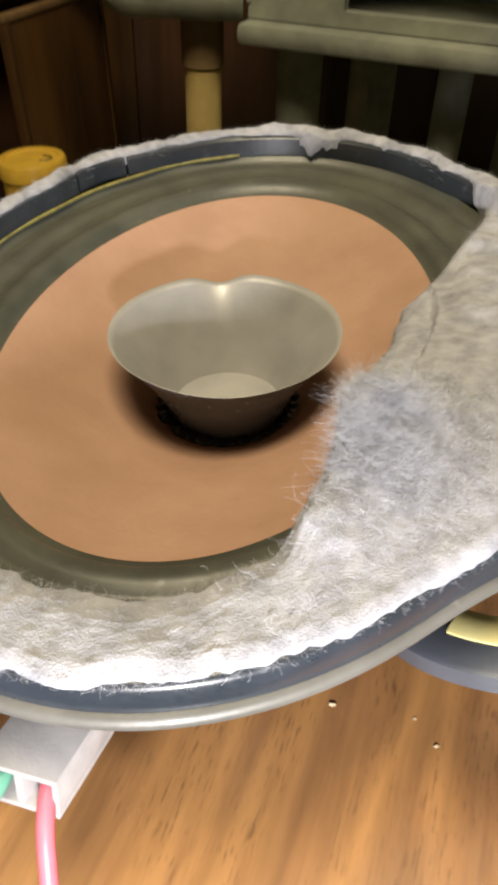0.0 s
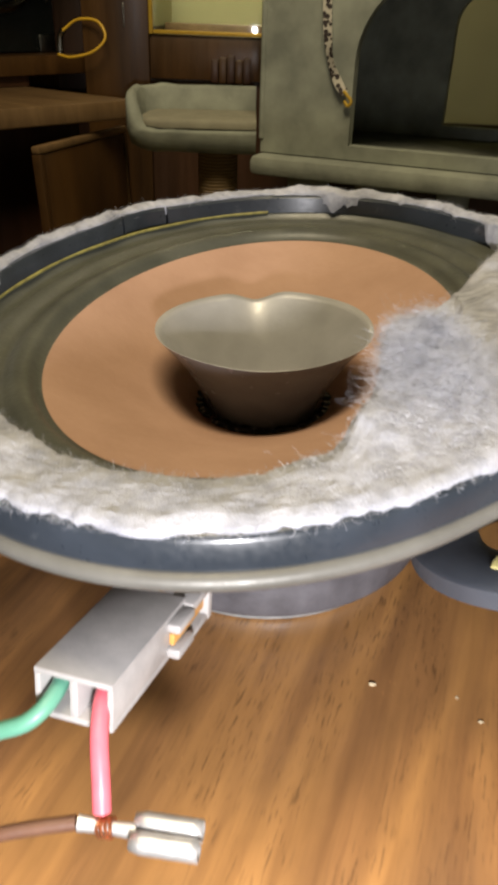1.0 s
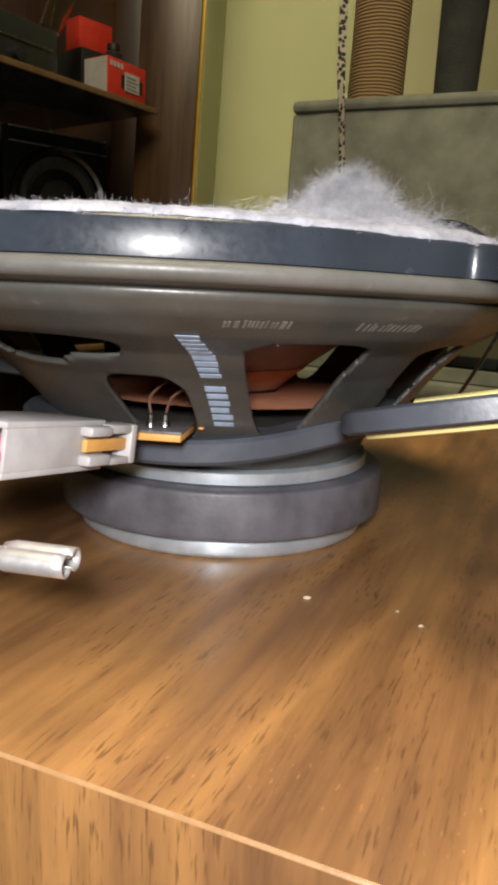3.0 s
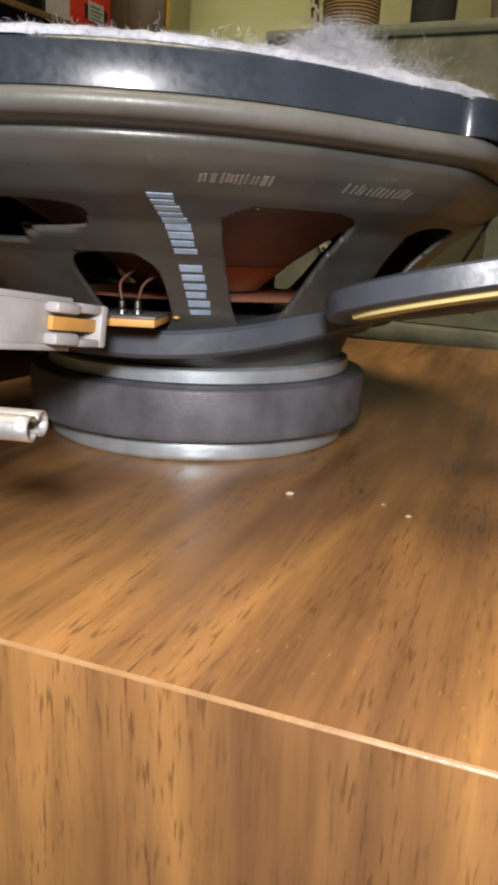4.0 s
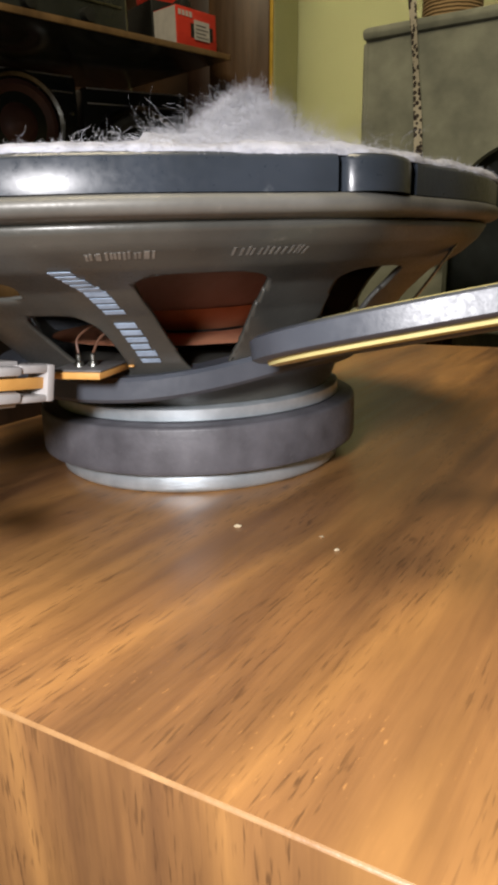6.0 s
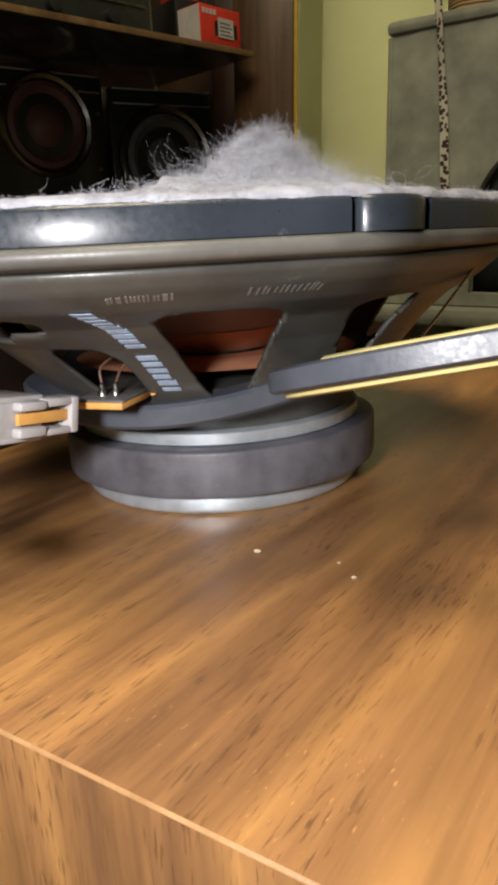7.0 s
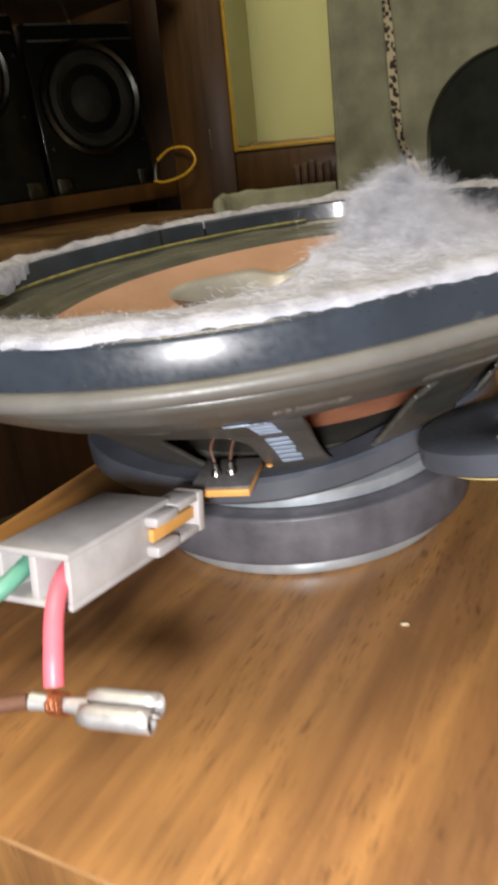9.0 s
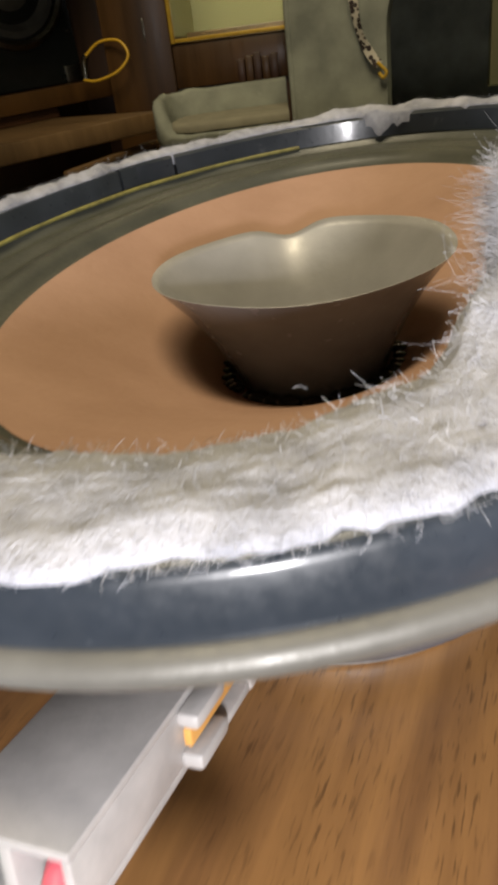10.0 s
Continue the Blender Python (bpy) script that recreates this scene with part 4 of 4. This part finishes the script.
def cushion_mesh():
    def lp(sx, sy, z):
        return [(sx * math.copysign(abs(c) ** 0.35, c), 1.130 + sy * math.copysign(abs(s) ** 0.5, s), z + 0.002 * noise.noise(Vector((c * 4, s * 4, z * 30)))) for c, s in ((math.cos(2 * math.pi * i / 96), math.sin(2 * math.pi * i / 96)) for i in range(96))]
    bm = loft([lp(0.179, 0.078, -0.004), lp(0.180, 0.079, 0.004), lp(0.174, 0.075, 0.008), lp(0.12, 0.05, 0.0095)], None, True, False, True)
    bmesh.ops.bisect_plane(bm, geom=bm.verts[:] + bm.edges[:] + bm.faces[:], plane_co=(0.012, 0, 0), plane_no=(1, 0, 0), clear_outer=True)
    return bm


bed = cpart("bed", bed_mesh(), PLUSH, None, "grey plush tub bed on a post", 180, BED)
cpart("bed_cushion", cushion_mesh(), PLUSH_LIGHT, bed, "beige plush cushion", 180, BED)
# the post is browner and slightly wider in its top length
cpart("post", lathe([(0, -0.118), (0.034, -0.118), (0.034, -0.043), (0, -0.043)], 32, at=(-0.052, 1.13, 0)), SISAL, None, "browner top length of the sisal post under the bed", 40, BED)
cpart("post", lathe([(0, floor_z + 0.03), (0.030, floor_z + 0.03), (0.030, -0.1185), (0, -0.1185)], 32, at=(-0.052, 1.13, 0)), SISAL_YELLOW, None, "yellow sisal rope scratching post", 40, BED)

# ---- spotted strap with its clip, hung on the house ----
strap = thing("cat_collar_strap", "leopard spotted strap hanging down the house front", "strap")
strap.matrix_world = pose(0.017, 1.044, 0, 0, 1.5, -24)
pts = [(0.062, -0.010, 0.62), (0.069, -0.010, 0.45), (0.078, -0.010, 0.36), (0.089, -0.010, 0.25), (0.096, -0.011, 0.15), (0.104, -0.010, 0.10), (0.118, -0.010, 0.072), (0.130, -0.010, 0.057)]
path = smooth_path(pts, 10)
loops = []
for i, p in enumerate(path):
    d = (path[min(i + 1, len(path) - 1)] - path[max(i - 1, 0)]).normalized()
    tw = 0.5 * math.sin(i * 0.22)
    w = (d.cross(Vector((0, 1, 0))).normalized() * math.cos(tw) + Vector((0, 1, 0)) * math.sin(tw)) * 0.0062
    o = Vector((0, -0.0012, 0))
    loops.append([p - w, p + w, p + w + o, p - w + o])
part("webbing", loft(loops, None, True, True, True), STRAP, strap)
part("clip", tube([(0.128, -0.010, 0.060), (0.134, -0.012, 0.055), (0.141, -0.012, 0.047), (0.136, -0.012, 0.041), (0.130, -0.011, 0.047)], 0.0025, 8), GOLD, strap, "small brass clip")

# ---- wall unit with its open compartment ----
unit = thing("wall_unit", "dark brown wooden wall unit with a gilt-edged glass door", "cabinet")
unit.matrix_world = Matrix.Translation((-0.208, 1.446, 0.13)) @ pose(0, 0, 0, 0, 2.0, 0) @ Matrix.Translation((0, 0, floor_z - 0.13))
uinv = Matrix.Translation((0.198, -1.446, -floor_z))


def upart(name, bm, material, parent=None, label="", smooth=40):
    bmesh.ops.transform(bm, matrix=uinv, verts=bm.verts)
    return part(name, bm, material, parent or unit, label, smooth)


upart("upright", box(-0.330, -0.198, 1.45, 1.90, floor_z, 1.3, 0.003), CABINET_WOOD)
upart("side_panel", box(-0.425, -0.3305, 1.62, 1.64, floor_z, 1.3, 0.001), DARK_WOOD)
upart("bottom_rail", box(-0.1975, 0.20, 1.452, 1.50, 0.045, 0.125, 0.003), CABINET_WOOD)
upart("lower_panel", box(-0.1975, 0.20, 1.462, 1.48, floor_z, 0.0445, 0.0), DARK_WOOD)
upart("lower_panel", box(0.2005, 0.75, 1.462, 1.48, floor_z, -0.02, 0.0), DARK_WOOD)
upart("lining", box(-0.1975, -0.1945, 1.482, 1.90, 0.138, 1.3, 0.0), WALL)
# added slab that imitates a sill's reflection low in the pane
upart("reflected_sill", box(-0.194, 0.20, 1.72, 1.90, 0.105, 0.145, 0.003), LEDGE_WOOD, None, "pale brown slab for the sill reflected in the glass")
upart("gilt_edge", box(-0.1975, -0.190, 1.446, 1.456, 0.125, 1.3, 0.001), GOLD, None, "gilt bead round the glass")
upart("gilt_edge", box(-0.1895, 0.20, 1.446, 1.456, 0.126, 0.1325, 0.001), GOLD, None, "gilt bead round the glass")
upart("hinge", box(-0.248, -0.2455, 1.447, 1.4505, 0.135, 0.175, 0.0006), CHROME, None, "thin bright hinge pin")
pane = upart("glass_pane", box(-0.1895, 0.20, 1.475, 1.479, 0.133, 1.3, 0.0), GLASS, None, "clear glass door pane")
pane.visible_shadow = False
for i in range(5):
    upart("book", box(-0.072 + 0.016 * i, -0.058 + 0.016 * i, 1.405, 1.450, 0.045, 0.085 + 0.004 * (i % 3), 0.001), (DARK_WOOD, CABINET_WOOD)[i % 2])

# the slanting side bay with its bench, standing at an angle to the glass door
bay = thing("side_bay", "dark brown wooden shelf bay with a worn bench top", "cabinet", (-0.384, 1.02, floor_z), 42)


def bpart(name, bounds, material, bevel=0.002, label=""):
    return part(name, box(*bounds, bevel, m=Matrix.Translation((0, 0, -floor_z))), material, bay, label)


bpart("bench_top", (-0.75, 0.235, 0.0, 0.40, 0.0, 0.03), LEDGE_WOOD, 0.004, "worn brown bench top")
bpart("bench_front", (-0.75, 0.20, 0.13, 0.15, floor_z, -0.0005), DARK_WOOD)
bpart("shelf_board", (-1.0, 0.385, 0.372, 0.845, 0.050, 0.086), CABINET_WOOD, 0.003)
bpart("riser", (-1.0, 0.24, 0.385, 0.40, 0.0305, 0.0495), DARK_WOOD)
bpart("back_panel", (-1.0, 0.385, 0.85, 0.868, floor_z, 1.3), DARK_WOOD)
bpart("end_panel", (0.386, 0.40, 0.46, 0.845, floor_z, 1.3), CABINET_WOOD)

shelf = thing("glass_shelf", "black glass shelf with a worn brown edge", "shelf", (-0.272, 1.402, 0.448), 56.6)
part("shelf_plate", box(-1.15, 0.0, 0.004, 0.40, 0.0, 0.010, 0.002), BLACK, shelf)
part("edge_strip", box(-1.15, 0.002, 0.0, 0.0035, -0.001, 0.0105, 0.001), LEDGE_WOOD, shelf, "thin brown edge strip")

drawer = thing("drawer_front", "brown drawer front standing on edge beside the bench", "drawer", (-0.330, 0.985, floor_z), 70)
lean = Matrix.Translation((0, 0, 0.44))
part("panel", box(0.012, 0.268, 0.002, 0.014, -0.43, -0.012, 0.002, m=lean), CABINET_WOOD, drawer)
part("top_edge", box(0.0, 0.28, 0.0, 0.016, -0.0115, 0.0, 0.003, m=lean), LEDGE_WOOD, drawer, "paler worn top edge")
part("stile", box(0.0, 0.0115, 0.0, 0.016, -0.44, -0.012, 0.002, m=lean), CABINET_WOOD, drawer)
part("stile", box(0.2685, 0.28, 0.0, 0.016, -0.44, -0.012, 0.002, m=lean), CABINET_WOOD, drawer)

# ---- stereo loudspeakers ----


def stereo(where, rz, w, top, r, cone, label):
    """A black speaker standing on the board; where is the middle of its woofer, on the front face."""
    z0 = 0.0865
    ob = thing("stereo_speaker", label, "loudspeaker", (where[0], where[1], z0), rz, group="stereo speakers")
    cz = where[2] - z0
    h = top - z0
    face = Matrix.Rotation(radians(90), 4, "X")
    part("cabinet", box(-w / 2, w / 2, 0, 0.24, 0, h, 0.008), BLACK, ob)
    part("trim_ring", lathe([(r * 0.84, -0.004), (r * 0.86, 0.012), (r * 0.93, 0.017), (r, 0.010), (r * 1.02, -0.004)], 64, at=(0, 0, cz), axis=face), CHROME, ob, "dark chrome ring")
    cup = part("woofer", lathe([(0, -0.010), (r * 0.20, -0.006), (r * 0.42, -0.014), (r * 0.62, 0.000), (r * 0.72, 0.010), (r * 0.82, 0.006), (r * 0.85, -0.004)], 64, at=(0, -0.001, cz), axis=face), cone, ob)
    part("woofer_cap", lathe([(0, 0.016), (r * 0.2, 0.013), (r * 0.36, 0.004), (r * 0.45, -0.008)], 48, at=(0, -0.002, cz), axis=face), cone, cup)
    for dz in (0.036, 0.004):
        part("top_trim", box(-w / 2 + 0.012, w / 2 - 0.012, -0.004, -0.0005, h - dz, h - dz + 0.003, 0.001), TIN, ob, "thin bright trim line")
    for dx, dz in ((-0.42, -0.80), (0.42, -0.80), (0.44, 0.3)):
        part("screw", lathe([(0, 0.004), (0.004, 0.003), (0.005, 0.0), (0.005, -0.002)], 16, at=(dx * w, -0.001, cz + dz * r), axis=face), CHROME, ob)
    for dx in (-0.38, 0.38):
        part("foot", box(dx * w - 0.02, dx * w + 0.02, -0.006, -0.0005, 0.0, 0.035, 0.004), CHROME, ob, "grey corner foot")
    return ob


stereo((-0.541, 1.581, 0.284), 42, 0.275, 0.440, 0.122, GREY_CONE, "black glossy stereo speaker with grey woofer on the shelf")
stereo((-0.715, 1.310, 0.338), 52, 0.29, 0.446, 0.106, RED_CONE, "black glossy stereo speaker with red-brown woofer on the shelf")
CBL = Matrix.Translation((-0.005, 0.0, -0.009))
solo("yellow_cable", tube([CBL @ Vector(p) for p in ((-0.385, 1.44, 0.098), (-0.355, 1.42, 0.094), (-0.310, 1.415, 0.104), (-0.285, 1.42, 0.128), (-0.300, 1.43, 0.155), (-0.340, 1.44, 0.158), (-0.372, 1.445, 0.140))], 0.0028, 10), CABLE, "yellow cable loop beside the stereo speaker", "cable")
solo("cable_plug", tube([CBL @ Vector(p) for p in ((-0.372, 1.445, 0.140), (-0.380, 1.45, 0.128), (-0.384, 1.45, 0.098))], 0.006, 10), CHROME, "metal plug of the yellow cable", "plug")

# ---- cartons and jars on the glass shelf ----


def carton(name, where, rz, w, d, h, label, lab=True):
    ob = thing(name, label, "carton", where, rz)
    part("carton_body", box(0, w, 0, d, 0, h, 0.0015), RED_CARD, ob)
    if lab:
        part("carton_end", box(-0.0012, -0.0002, 0.002, d - 0.002, 0.002, h - 0.002, 0.0), WHITE_CARD, ob, "grey-white carton end", 0)
        part("dark_panel", box(w * 0.34, w * 0.90, -0.0010, -0.0002, h * 0.26, h * 0.62, 0.0), BLACK_MATT, ob, "dark printed panel", 0)
        st = part("sticker", box(w * 0.42, w * 0.80, -0.0022, -0.0011, h * 0.22, h * 0.72, 0.0), WHITE_CARD, ob, "white sticker", 0)
        for i in range(4):
            part("print_bar", box(w * 0.45, w * (0.77 - 0.06 * (i % 2)), -0.0028, -0.0023, h * (0.28 + 0.10 * i), h * (0.31 + 0.10 * i), 0.0), GREY_BAR, st, "", 0)
        for i in range(4):
            part("print_bar", box(w * (0.05 + 0.09 * i), w * (0.11 + 0.09 * i), -0.0012, -0.0002, h * 0.76, h * 0.90, 0.0), WHITE_CARD, ob, "pale printed bar", 0)
    return ob


carton("red_carton", (-0.353, 1.290, 0.4585), 59.6, 0.112, 0.065, 0.070, "red cardboard carton with a white sticker on the glass shelf")
solo("dark_case", box(-0.055, 0.055, -0.03, 0.07, 0.0, 0.120, 0.004), BLACK_MATT, "dark case on the glass shelf", "case", where=pose(-0.425, 1.465, 0.4585, 0, 0, 50))
carton("small_red_carton", (-0.445, 1.415, 0.579), 50, 0.085, 0.05, 0.062, "small red carton on a dark case", False)
jar = thing("small_jar", "small glass jar with a dark lid on the carton", "jar", (-0.360, 1.365, 0.529))
part("jar_body", lathe([(0, 0), (0.017, 0), (0.018, 0.004), (0.018, 0.022), (0.012, 0.028), (0, 0.028)], 32), BLACK, jar)
part("lid", lathe([(0, 0.0285), (0.013, 0.0285), (0.013, 0.040), (0, 0.040)], 32), BLACK_MATT, jar)
deck = thing("hifi_deck", "black glossy hi-fi deck on the glass shelf", "hi-fi", (-0.272, 1.402, 0.4585), 56.6)
part("case", box(-0.80, -0.215, 0.06, 0.34, 0.0, 0.098, 0.006), BLACK, deck)
part("trim_line", box(-0.78, -0.23, 0.057, 0.0595, 0.055, 0.059, 0.0005), CHROME, deck, "thin chrome line")
for i in range(3):
    part("knob", lathe([(0, 0.014), (0.012, 0.013), (0.014, 0.0), (0.014, -0.001)], 24, at=(-0.55 + 0.12 * i, 0.059, 0.03), axis=Matrix.Rotation(radians(90), 4, "X")), BLACK_MATT, deck)
solo("drinking_glass", lathe([(0.020, 0), (0.026, 0.10), (0.0245, 0.10), (0.0185, 0.004), (0, 0.004)], 32), GLASS, "tilted drinking glass on the black deck", "glass", where=pose(-0.470, 1.29, 0.566, 0, 24, 0))

# ---- yellow canister on the floor by the wall unit ----
canister = thing("canister", "yellow canister with a round lid on the floor", "canister", (-0.313, 0.925, floor_z))
part("body", lathe([(0, 0), (0.046, 0), (0.048, 0.004), (0.048, -0.2190 - floor_z), (0, -0.2190 - floor_z)], 48), YELLOW_TIN, canister)
lid = part("lid", lathe([(0.0485, -0.2185 - floor_z), (0.0505, -0.2170 - floor_z), (0.0505, -0.1970 - floor_z), (0.048, -0.1930 - floor_z), (0.040, -0.1925 - floor_z), (0.039, -0.1950 - floor_z), (0, -0.1950 - floor_z)], 48), YELLOW_TIN, canister, "yellow round lid")
part("lid_slot", tube([(0.016 + 0.014 * math.cos(radians(a)), 0.010 * math.sin(radians(a)), -0.1948 - floor_z) for a in range(-100, 110, 15)], 0.0013, 6), BLACK_MATT, lid, "dark curved slot in the lid")
